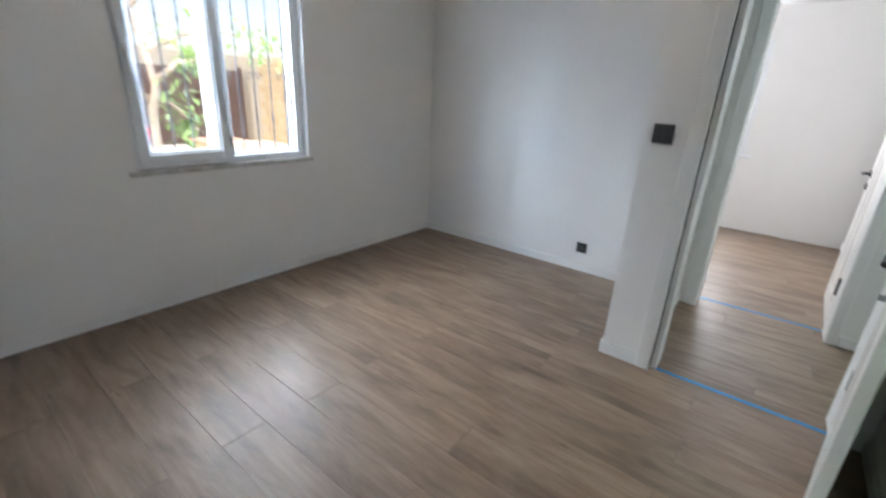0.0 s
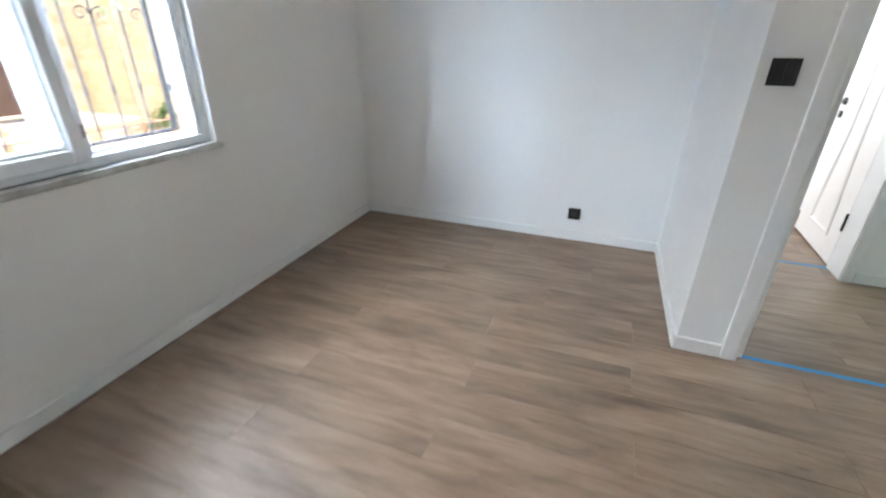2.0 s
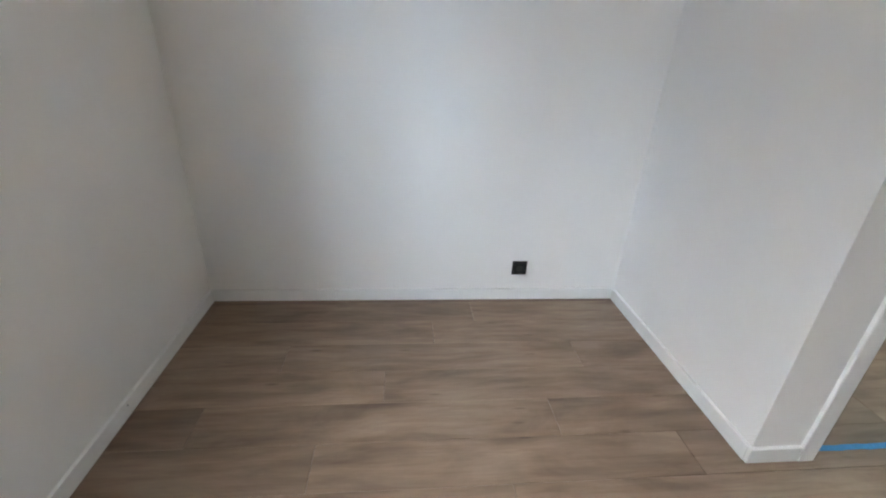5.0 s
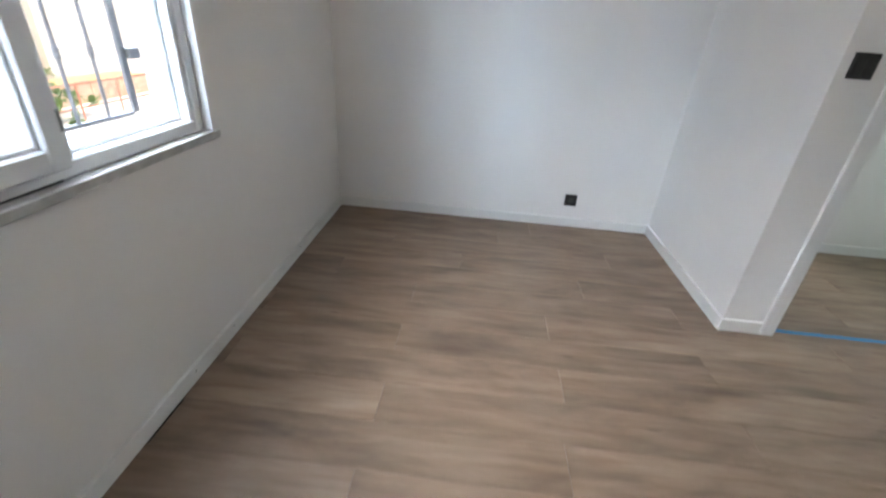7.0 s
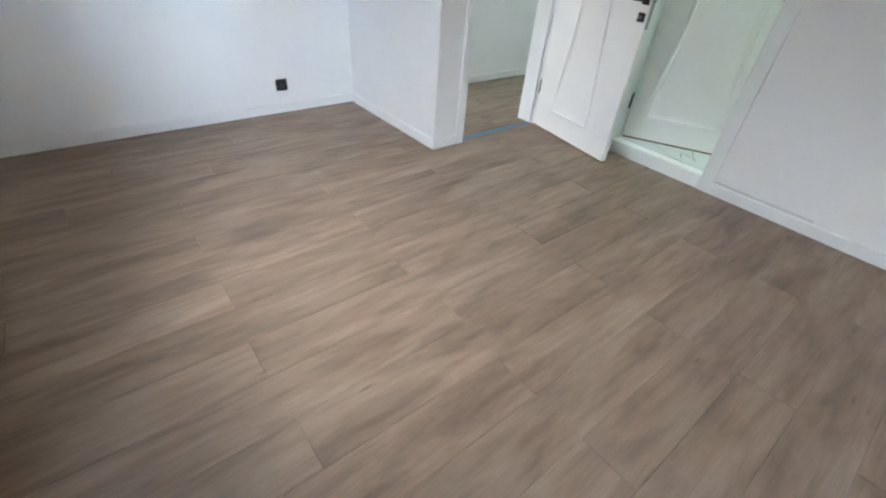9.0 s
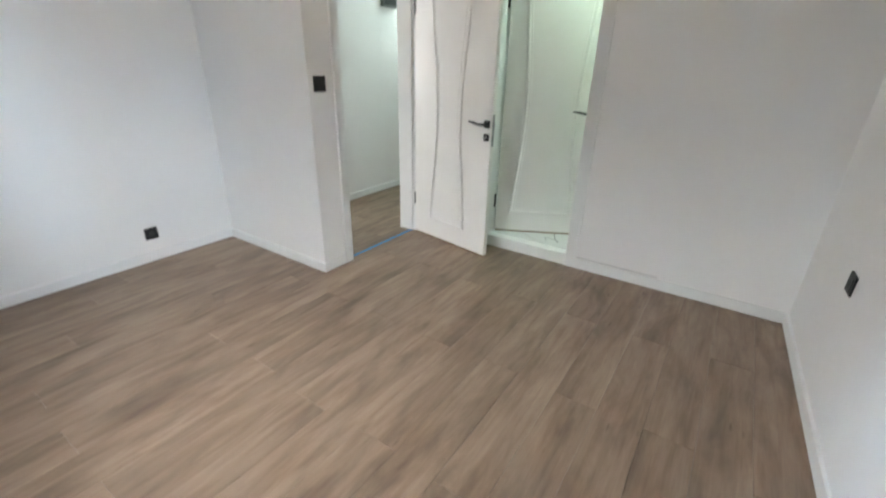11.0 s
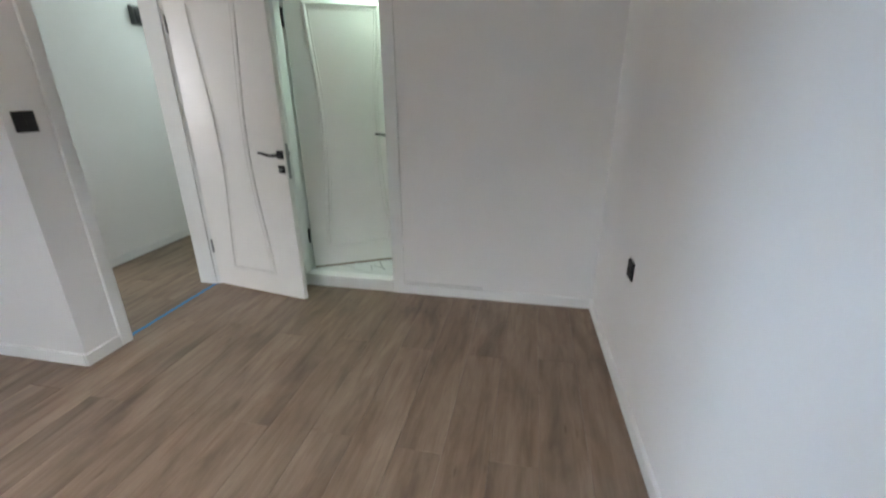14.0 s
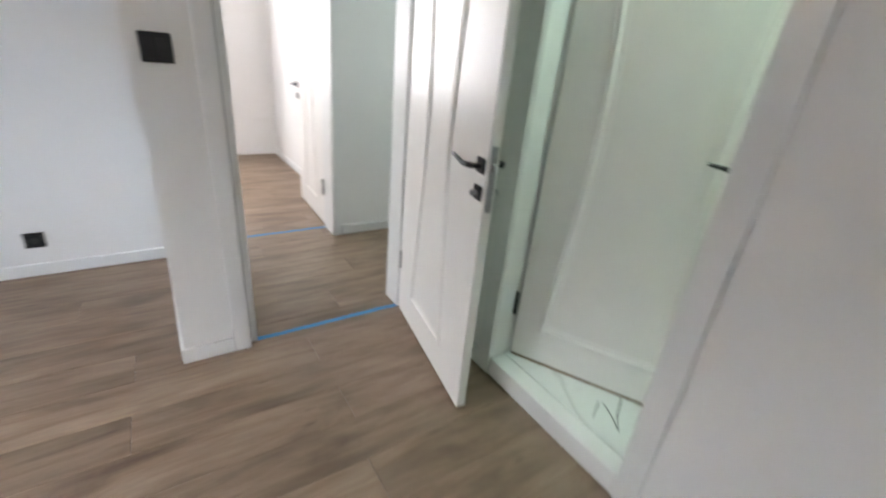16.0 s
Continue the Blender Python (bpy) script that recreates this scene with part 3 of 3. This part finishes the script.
part("casing", boxes(((0.212, 0.012, 0), (JF - 0.006, 0.0295, HEAD + 0.085)), ((JR + 0.006, 0.012, 0), (E_ - 0.001, 0.0295, HEAD + 0.085)), ((JF - 0.006, 0.012, HEAD + 0.006), (JR + 0.006, 0.0295, HEAD + 0.085)), bevel=0.003), M_TRIM, d1)
part("casing", boxes(((0.212, 0.1805, 0), (JL - 0.006, 0.198, HEAD + 0.085)), ((JR + 0.006, 0.1805, 0), (JR + 0.09, 0.198, HEAD + 0.085)), ((JL - 0.006, 0.1805, HEAD + 0.006), (JR + 0.006, 0.198, HEAD + 0.085)), bevel=0.003), M_TRIM, d1)
leaf = door_leaf(0.795, 2.028, 0.04, d1, pinch=0.066, key=True, hz=1.012, u0=0.19, u1=0.24)
# hinge side at the right jamb; the leaf points south and a little west
HX, HY = 1.064, 0.010
ang = math.degrees(math.atan2(-0.782, 0.926 - HX))
leaf.matrix_world = pose(HX, HY, 0.016, 0, 0, ang)
for hz in (0.27, 1.75):
    hinge(d1, (HX - 0.002, HY + 0.004, hz))

# bathroom door: raised threshold, leaf ajar into the bathroom
d2 = structure(empty("door_2"), "white moulded bathroom door standing ajar inward", "door")
b0, b1 = BY
part("door_frame", boxes(((E_ - 0.004, b0 - 0.02, 0), (1.325, b0, HEAD + 0.01)), ((E_ - 0.004, b1, 0), (1.325, b1 + 0.02, HEAD + 0.01)), ((E_ - 0.004, b0 - 0.02, HEAD + 0.01), (1.325, b1 + 0.02, HEAD + 0.03)), bevel=0.002), M_TRIM, d2)
part("casing", boxes(((E_ - 0.016, b0 - 0.088, 0), (E_ - 0.0005, b0 - 0.004, HEAD + 0.098)), ((E_ - 0.016, b1 + 0.004, 0), (E_ - 0.0005, b1 + 0.088, HEAD + 0.098)), ((E_ - 0.016, b0 - 0.004, HEAD + 0.014), (E_ - 0.0005, b1 + 0.004, HEAD + 0.098)), bevel=0.003), M_TRIM, d2)
part("threshold", box((E_ - 0.012, b0, 0.001), (1.27, b1, 0.097), 0.004), M_TRIM, d2, "white raised threshold")
leaf2 = door_leaf(0.70, 1.94, 0.04, d2, pinch=0.050, hz=0.982, u0=0.125, u1=0.105, head=0.125, proud=0.008, backset=0.042)
a2 = math.degrees(math.atan2(-0.53, 0.28))
leaf2.matrix_world = pose(1.290, -0.678, 0.113, 0, 0, a2)
for hz in (0.315, 1.79):
    hinge(d2, (1.284, -0.663, hz), M_BLACKMETAL, 0.11)

# door of the far bedroom, open
FL, FR = 0.337, 1.09
d3 = structure(empty("door_3"), "white moulded bedroom door standing open", "door")
part("door_frame", boxes(((FL - 0.022, 1.165, 0), (FL, 1.365, HEAD)), ((FR, 1.165, 0), (FR + 0.022, 1.365, HEAD)), ((FL - 0.022, 1.165, HEAD), (FR + 0.022, 1.365, HEAD + 0.02)), bevel=0.002), M_TRIM, d3)
part("casing", boxes(((0.262, 1.153, 0), (FL - 0.006, 1.1695, HEAD + 0.08)), ((FR + 0.005, 1.153, 0), (FR + 0.06, 1.1695, HEAD + 0.08)), ((FL - 0.006, 1.153, HEAD + 0.006), (FR + 0.005, 1.1695, HEAD + 0.08)), bevel=0.003), M_TRIM, d3)
leaf3 = door_leaf(0.745, 2.028, 0.04, d3)
a3 = math.degrees(math.atan2(0.79, 0.03))
leaf3.matrix_world = pose(FR + 0.004, 1.372, 0.016, 0, 0, a3) @ Matrix.Diagonal((1, -1, 1, 1))
for hz in (0.27, 1.75):
    hinge(d3, (FR - 0.006, 1.364, hz), M_BLACKMETAL, 0.12)

# ---- fixtures ----


def switch(at, rot, label, rocker=True, size=0.094):
    """Black square wall plate with a framed insert, facing -y before turning."""
    s = tagged(empty("light_switch" if rocker else "wall_socket", at), label, "switch" if rocker else "socket", "" if rocker else "wall sockets")
    h = size / 2
    part("plate", box((-h, -0.009, -h), (h, 0, h), 0.003, seg=2), M_BLACK, s)
    if rocker:
        part("rocker", box((-h + 0.012, -0.013, -h + 0.012), (-0.0008, -0.008, h - 0.012), 0.0015), M_BLACK, s)
        part("rocker", box((0.0008, -0.013, -h + 0.012), (h - 0.012, -0.008, h - 0.012), 0.0015), M_BLACK, s)
    else:
        part("insert", boxes(((-h + 0.012, -0.012, -h + 0.012), (h - 0.012, -0.008, h - 0.012)), bevel=0.0015), M_BLACK, s)
        part("socket_well", lathe([(0.021, -0.0135), (0.0195, -0.0135), (0.0185, -0.0122), (0.001, -0.0121)], 24, (0, 0, 0), "y"), M_RUBBER, s)
        for px in (-0.0095, 0.0095):
            part("pin_hole", lathe([(0.0026, -0.0142), (0.0026, -0.012)], 10, (px, 0, 0), "y"), M_RUBBER, s)
    s.rotation_euler = (0, 0, radians(rot))
    return s


switch((0.100, PY, 1.283), 0, "black square double light switch on the pier")
switch((-0.602, N, 0.212), 0, "black square wall socket low on the white wall", False, 0.088)
switch((0.44, south_y(0.44), 0.612), 182.3, "black square wall socket on the white wall", False, 0.088)

chime = tagged(empty("door_chime", (2.085, 1.17, 2.02)), "black wall box with a grey grille high on the hall wall", "door chime")
part("housing", box((-0.11, -0.045, -0.075), (0.11, 0, 0.075), 0.006), M_GREY, chime)
part("cover", box((-0.092, -0.052, -0.058), (0.092, -0.044, 0.058), 0.004), M_BLACK, chime)

# pendant lamp
LX, LY = -0.60, -0.594
rp = random.Random(3)
bm = bmesh.new()
rim = [0.30 + 0.015 * math.sin(2 * a + 0.6) + 0.008 * math.sin(5 * a) + rp.uniform(-0.004, 0.004) for a in (2 * math.pi * k / 48 for k in range(48))]
top = [bm.verts.new((LX + r * math.cos(2 * math.pi * k / 48), LY + r * math.sin(2 * math.pi * k / 48), CEIL + 0.002)) for k, r in enumerate(rim)]
low = [bm.verts.new((LX + 0.93 * r * math.cos(2 * math.pi * k / 48), LY + 0.93 * r * math.sin(2 * math.pi * k / 48), CEIL - 0.0012)) for k, r in enumerate(rim)]
for k in range(48):
    bm.faces.new((top[k], top[(k + 1) % 48], low[(k + 1) % 48], low[k]))
bm.faces.new(low)
patch = structure(part("ceiling_patch", bm, M_PATCH), "rough uneven plaster patch round the lamp on the ceiling", "plaster patch")
for a0, span, rr, w in ((-1.28, 0.30, 0.292, 0.012), (-0.95, 0.16, 0.300, 0.007), (-2.2, 0.22, 0.20, 0.006), (2.9, 0.15, 0.15, 0.005)):
    bm = bmesh.new()
    rows = []
    for k in range(11):
        a, h = a0 + span * k / 10, w * math.sin(math.pi * k / 10) * (0.7 + 0.3 * math.sin(k * 2.3)) + 0.0008
        rows.append([bm.verts.new((LX + (rr + d) * math.cos(a), LY + (rr + d) * math.sin(a), z)) for d, z in ((-h, CEIL - 0.0028), (0, CEIL - 0.0042), (h, CEIL - 0.0028))])
    for u, v in zip(rows, rows[1:]):
        for k in range(2):
            bm.faces.new((u[k], u[k + 1], v[k + 1], v[k]))
    part("scuff", bm, M_SCUFF, patch, "grey trowel scuff")
lamp = tagged(empty("pendant_lamp", (LX, LY, CEIL - 0.003)), "black pendant lamp with a glowing white cylinder shade, switched on", "lamp")


def lpart(name, bm, material, label="", smooth=True):
    ob = part(name, bm, material, None, label, smooth)
    ob.parent = lamp
    return ob


lpart("canopy", lathe([(0.058, 0.0), (0.062, -0.005), (0.060, -0.026), (0.049, -0.048), (0.030, -0.064), (0.012, -0.072), (0.006, -0.080)], 32), M_BLACK)
lpart("cord", tube([(0, 0, -0.077), (0, 0, -0.372)], 0.0048, 10), M_CORD, "dark grey fabric cord")
lpart("socket", lathe([(0.008, -0.356), (0.026, -0.360), (0.030, -0.366), (0.030, -0.386), (0.036, -0.390)], 24), M_GREY)
lpart("collar", lathe([(0.036, -0.384), (0.044, -0.386), (0.046, -0.392), (0.046, -0.400)], 32), M_GREY)
lpart("cap", lathe([(0.044, -0.396), (0.064, -0.399), (0.067, -0.403), (0.067, -0.440), (0.064, -0.442)], 32), M_BLACKMETAL)
lpart("diffuser", lathe([(0.049, -0.440), (0.050, -0.444), (0.050, -0.552), (0.047, -0.557), (0.001, -0.558)], 32), M_LAMP, "glowing white glass cylinder")
outer = bmesh.new()
lathe([(0.0640, -0.438), (0.0660, -0.438), (0.0660, -0.556), (0.0640, -0.556), (0.0640, -0.438)], 64, bm=outer, caps=False)
og = lpart("outer_glass", outer, M_SMOKE, "clear amber-tinted outer glass", False)
og.visible_shadow = False

# bathroom ceiling light, tile floor and ceiling
bl = tagged(empty("ceiling_light", (1.475, -1.28, 2.5)), "round flush ceiling light, switched on", "lamp", "flush ceiling lights")
part("base", lathe([(0.14, 0.0), (0.145, -0.01), (0.14, -0.02)], 32), M_WHITEP, bl, smooth=True)
part("diffuser", lathe([(0.135, -0.018), (0.13, -0.04), (0.09, -0.06), (0.02, -0.066)], 32), M_BATHLAMP, bl, smooth=True)
structure(part("ceiling_bath", boxes(((1.32, -2.0, 2.5), (2.9, PY, 2.6))), M_CEIL), "white lowered bathroom ceiling", "ceiling")
bf = structure(part("floor_bath", boxes(((1.2, -2.0, 0.0), (2.9, PY, 0.092))), M_GROUT), "white marble-look tiled bathroom floor", "floor")
for i in range(3):
    for j in range(4):
        xa, ya = 1.272 + i * 0.602, -2.0 + j * 0.5025
        part("tile", box((xa, ya, 0.092), (min(xa + 0.6, 2.9), ya + 0.5, 0.100), 0.001), M_MARBLE, bf)

# unseen lamp, assumed from the cool light on the hall wall
hl = tagged(empty("ceiling_light", (2.65, 0.68, CEIL)), "round flush ceiling light assumed in the hall, out of view, switched on", "lamp", "flush ceiling lights")
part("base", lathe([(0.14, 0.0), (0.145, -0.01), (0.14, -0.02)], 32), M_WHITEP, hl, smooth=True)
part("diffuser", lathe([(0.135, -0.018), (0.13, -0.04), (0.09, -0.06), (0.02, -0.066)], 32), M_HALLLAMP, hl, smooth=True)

# dark smear on the bathroom tile by the doorway
for pts in ([(1.322, -1.135), (1.415, -1.09), (1.427, -1.107), (1.398, -1.169), (1.358, -1.229)], [(1.358, -1.229), (1.418, -1.179), (1.519, -1.125)]):
    q = [(x, y, 0.1) for x, y in pts]
    part("vein", tube(q, [0.0015] + [0.0030] * (len(q) - 2) + [0.0032], 6, flat=0.12), M_GREY, bf)

# blue masking tape across both doorways
for name, xa, xb, yy in (("masking_tape", JL + 0.004, JR - 0.002, 0.066), ("masking_tape", FL + 0.002, FR - 0.002, 1.352)):
    bm = bmesh.new()
    n = 24
    up = []
    for k in range(n + 1):
        x = xa + (xb - xa) * k / n
        wob = 0.0015 * math.sin(k * 1.3) + 0.001 * math.sin(k * 2.9)
        up.append([bm.verts.new((x, yy - 0.013 + wob, 0.0012)), bm.verts.new((x, yy - 0.012 + wob, 0.0022)), bm.verts.new((x, yy + 0.012 + wob, 0.0024 + 0.0006 * math.sin(k))), bm.verts.new((x, yy + 0.013 + wob, 0.0012))])
    for a, b in zip(up, up[1:]):
        for k in range(3):
            bm.faces.new((a[k], a[k + 1], b[k + 1], b[k]))
    tagged(part(name, bm, M_TAPE), "strip of bright blue masking tape across the doorway floor", "tape", "tape across the doorways")

# ---- the yard outside ----
GZ = -0.1
bm = bmesh.new()
bmesh.ops.create_grid(bm, x_segments=60, y_segments=60, size=600)
for v in bm.verts:
    v.co.z = GZ
structure(part("ground", bm, M_GROUND), "pale sunlit paved yard", "ground")
structure(part("foundation", boxes(((OUT, -3.10, GZ), (3.3, 4.2, -0.0125))), M_RENDER), "low rendered base of the house", "foundation")

sw = structure(empty("garden_wall", (0, 0, 0)), "yellowish block wall round the yard", "wall")
part("wall_core", boxes(((-11.9, 4.63, GZ), (-8.2, 4.85, 2.15)), ((-11.9, -9, GZ), (-11.7, 4.63, 2.15))), M_MORTAR, sw)
bw, bh = 0.42, 0.22
blk = box((0.006, -0.02, 0.006), (bw - 0.006, 0.0, bh - 0.006), 0.005)
blk_ob = part("block", blk, M_STONE, sw)
blk_ob.location = (-11.69, 4.63, GZ)
for j in range(10):
    for i in range(9):
        x = -11.69 + i * bw + (0.5 * bw if j % 2 else 0)
        if x + bw > -8.15 or (i == 0 and j == 0):
            continue
        o = blk_ob.copy()
        scene.collection.objects.link(o)
        o.location = (x, 4.63, GZ + j * bh)
gate = tagged(empty("yard_gate", (-11.6, 0, GZ)), "dark brown sheet-metal yard gate with upright panels", "gate")
for k in range(12):
    yk = 3.98 - 0.62 * (k + 1)
    pn = part("gate_panel", boxes(((-0.03, yk, 0.06), (0.03, yk + 0.61, 1.86)), bevel=0.008), M_GATE, gate)
    part("rib", box((0.03, yk + 0.28, 0.1), (0.045, yk + 0.32, 1.82), 0.004), M_GATE, pn)
part("rail", box((0.03, -3.0, 1.2), (0.055, 3.98, 1.25), 0.004), M_GATE, gate)
part("post", box((-0.05, 3.98, 0), (0.06, 4.06, 1.95), 0.008), M_GATE, gate)

# the tree by the window
tree = tagged(empty("tree", (-5.0, -0.5, GZ)), "small fruit tree with pale bent trunk and bright green leaves", "tree")
tp = [(0, -0.06, -0.05), (0.02, 0.02, 0.5), (0, 0.03, 0.92), (0.02, 0.02, 1.15), (0.03, 0.10, 1.45), (0, 0.06, 1.8), (-0.05, 0.0, 2.2), (-0.05, -0.1, 2.7)]
part("trunk", tube(tp, [0.062, 0.050, 0.044, 0.054, 0.038, 0.033, 0.027, 0.016], 12), M_BARK, tree, smooth=True)
limbs = [((0.02, 0.05, 1.30), (0.06, 0.22, 1.28), (0.08, 0.46, 0.98)), ((0.0, 0.06, 1.8), (0.2, 0.6, 2.1), (0.3, 1.2, 2.0)), ((0, 0.03, 1.3), (0.1, -0.35, 1.7), (0.2, -0.7, 1.9)),
         ((-0.05, 0, 2.2), (0.3, 0.3, 2.7), (0.5, 0.7, 2.9)), ((-0.05, 0, 2.1), (-0.4, -0.4, 2.6), (-0.6, -0.8, 2.8)), ((0.03, 0.1, 1.5), (0.45, 0.2, 1.7), (0.8, 0.45, 1.75))]
rng = random.Random(4)
for l in limbs:
    part("limb", tube(l, [0.035, 0.022, 0.01], 8), M_BARK, tree, smooth=True)
bm = bmesh.new()


def leaf_at(p, d, size):
    d = d.normalized()
    side = d.cross(Vector((0, 0, 1))).normalized() * size * 0.24
    up = side.cross(d).normalized() * size * 0.06
    a, m1, m2, tip = p, p + d * size * 0.35, p + d * size * 0.7, p + d * size - Vector((0, 0, size * 0.15))
    c = [bm.verts.new(q) for q in (a, m1 + side + up, m2 + side * 0.8 + up, tip, m2 - side * 0.8 + up, m1 - side + up, m1, m2)]
    for q in ((0, 1, 6), (1, 2, 7, 6), (2, 3, 7), (0, 6, 5), (6, 7, 4, 5), (7, 3, 4)):
        bm.faces.new([c[i] for i in q])


for l in limbs:
    for k in range(15):
        t = rng.uniform(0.35, 1.08)
        a, b, c = (Vector(q) for q in l)
        p = a.lerp(b, t * 2) if t < 0.5 else b.lerp(c, t * 2 - 1)
        p = p + Vector((rng.gauss(0, 0.10), rng.gauss(0, 0.12), rng.gauss(0, 0.10)))
        for _ in range(9):
            d = Vector((rng.gauss(0, 1), rng.gauss(0, 1), rng.gauss(-0.55, 0.6)))
            leaf_at(p + Vector((rng.gauss(0, 0.05), rng.gauss(0, 0.05), rng.gauss(0, 0.05))), d, rng.uniform(0.07, 0.13))
part("crown", bm, M_LEAF, tree)

# small things in the yard
tbl = tagged(empty("garden_table", (-6.6, 0.22, GZ)), "low white garden table with clutter", "table")
part("tabletop", box((-0.4, -0.35, 0.50), (0.4, 0.35, 0.54), 0.01), M_WHITEP, tbl)
for sx in (-0.34, 0.34):
    for sy in (-0.29, 0.29):
        part("leg", box((sx - 0.02, sy - 0.02, 0), (sx + 0.02, sy + 0.02, 0.50), 0.004), M_WHITEP, tbl)
bucket = tagged(empty("bucket", (-7.3, 0.02, GZ + 0.38)), "red plastic bucket with a rim", "bucket")
part("body", lathe([(0.14, 0), (0.20, 0.40), (0.215, 0.41), (0.215, 0.44), (0.19, 0.44), (0.13, 0.03)], 24), M_RED, bucket, smooth=True)
stool = tagged(empty("crate", (-7.3, 0.02, GZ)), "pale wooden crate under the red bucket", "crate")
part("body", box((-0.22, -0.22, 0), (0.22, 0.22, 0.38), 0.01), M_SAND, stool)
pl = tagged(empty("planter", (-6.8, 1.05, GZ)), "square ochre planter with an orange terracotta rim", "planter")
part("body", box((-0.3, -0.3, 0), (0.3, 0.3, 0.58), 0.015), M_SAND, pl)
part("rim", boxes(((-0.34, -0.34, 0.575), (0.34, -0.26, 0.65)), ((-0.34, 0.26, 0.575), (0.34, 0.34, 0.65)), ((-0.34, -0.26, 0.575), (-0.26, 0.26, 0.65)), ((0.26, -0.26, 0.575), (0.34, 0.26, 0.65)), bevel=0.008), M_TERRA, pl)
part("soil", box((-0.26, -0.26, 0.57), (0.26, 0.26, 0.62)), M_SUB, pl)
pole = tagged(part("pole", tube([(-6.0, 1.9, GZ), (-6.02, 1.92, 1.75)], 0.018, 10), M_RUST), "rusty orange upright metal pole", "pole")

# low iron railing and boarded bed across the yard
rail = tagged(empty("yard_railing", (-6.2, 2.8, GZ)), "low rusty iron railing in the yard", "railing")
for k in range(8):
    part("upright", tube([(0, -2.2 + k * 0.63, 0), (0, -2.2 + k * 0.63, 0.5)], 0.011, 8), M_RUST, rail)
part("top_rail", tube([(0, -2.3, 0.49), (0, 2.3, 0.49)], 0.012, 8), M_RUST, rail)
part("mid_rail", tube([(0, -2.3, 0.22), (0, 2.3, 0.22)], 0.009, 8), M_RUST, rail)
bed = tagged(empty("raised_bed", (-7.3, 4.2, GZ)), "low raised bed edged with pale brown boards", "raised bed")
for k in range(14):
    part("board", box((-0.02, -2.0 + k * 0.29, 0), (0.02, -2.0 + k * 0.29 + 0.275, 0.30 + 0.02 * math.sin(k * 2.1)), 0.004), M_FENCE, bed)
part("soil", box((-1.0, -2.0, 0), (-0.02, 2.05, 0.22), 0.01), M_SAND, bed)
bm = bmesh.new()
for k in range(26):
    p = Vector((rng.gauss(0, 0.35), rng.gauss(0, 0.2), abs(rng.gauss(0.25, 0.2))))
    for _ in range(9):
        leaf_at(p, Vector((rng.gauss(0, 1), rng.gauss(0, 1), rng.gauss(0.3, 0.7))), rng.uniform(0.1, 0.2))
sh = tagged(empty("shrub", (-6.7, 3.1, GZ)), "small bright green shrub in the yard", "shrub")
part("foliage", bm, M_LEAF, sh)

# ---- plank floor ----
fl = structure(part("floor", boxes(((W, S - 0.15, -0.012), (E_ + 0.02, 0.0, -0.006)), ((W, 0.0, -0.012), (3.1, 1.36, -0.006)), ((W, 1.36, -0.012), (1.34, 4.0, -0.006))), M_SUB),
               "oak-coloured plank floor with fine dark joints", "floor")
PITCH, LEN, TOP = 0.1977, 1.435, 0.968
PHASE = {-1: -0.89, 0: -1.127, 1: -0.41, 2: -1.366, 3: -0.655, 4: -0.178, 5: -0.90, 6: -0.19, 7: -0.886, 8: -0.19, 9: -0.92, 10: -0.205, 11: -0.905, 12: -0.19, 13: -0.925, 14: -0.21, 15: -0.927, 16: -0.205, 17: -0.9, 18: -0.3}
plank_meshes = {}


def plank(xa, xb, ya, yb):
    key = (round(xb - xa, 3), round(yb - ya, 3))
    if key not in plank_meshes:
        lx, ly, c = key[0] / 2, key[1] / 2, 0.0014
        bm = bmesh.new()
        g = 0.0007
        rings = [[bm.verts.new((sx * (lx - i), sy * (ly - i), z)) for sx, sy in ((-1, -1), (1, -1), (1, 1), (-1, 1))] for i, z in ((g, -0.0065), (g, -c), (g + c, 0.0))]
        for a, b in zip(rings, rings[1:]):
            for k in range(4):
                bm.faces.new((a[k], a[(k + 1) % 4], b[(k + 1) % 4], b[k]))
        bm.faces.new(rings[-1])
        bmesh.ops.recalc_face_normals(bm, faces=bm.faces)
        me = bpy.data.meshes.new("plank")
        bm.to_mesh(me)
        bm.free()
        me.materials.append(M_FLOOR)
        plank_meshes[key] = me
    o = new("plank", plank_meshes[key])
    o.parent = fl
    o.location = ((xa + xb) / 2, (ya + yb) / 2, 0)


r2 = random.Random(9)
for row in range(-16, 20):
    yb, ya = TOP - row * PITCH, TOP - (row + 1) * PITCH
    ya, yb = max(ya, S - 0.15), min(yb, 3.998)
    if yb - ya < 0.01:
        continue
    mid = (ya + yb) / 2
    xr = E_ + 0.015 if mid < -0.05 else (3.1 if mid < 1.3 else 1.34)
    ph = PHASE[row] if row in PHASE else r2.uniform(0, LEN)
    x = ph - LEN * 6
    while x < xr:
        a, b = max(x, W), min(x + LEN, xr)
        if b - a > 0.03:
            plank(a, b, ya, yb)
        x += LEN
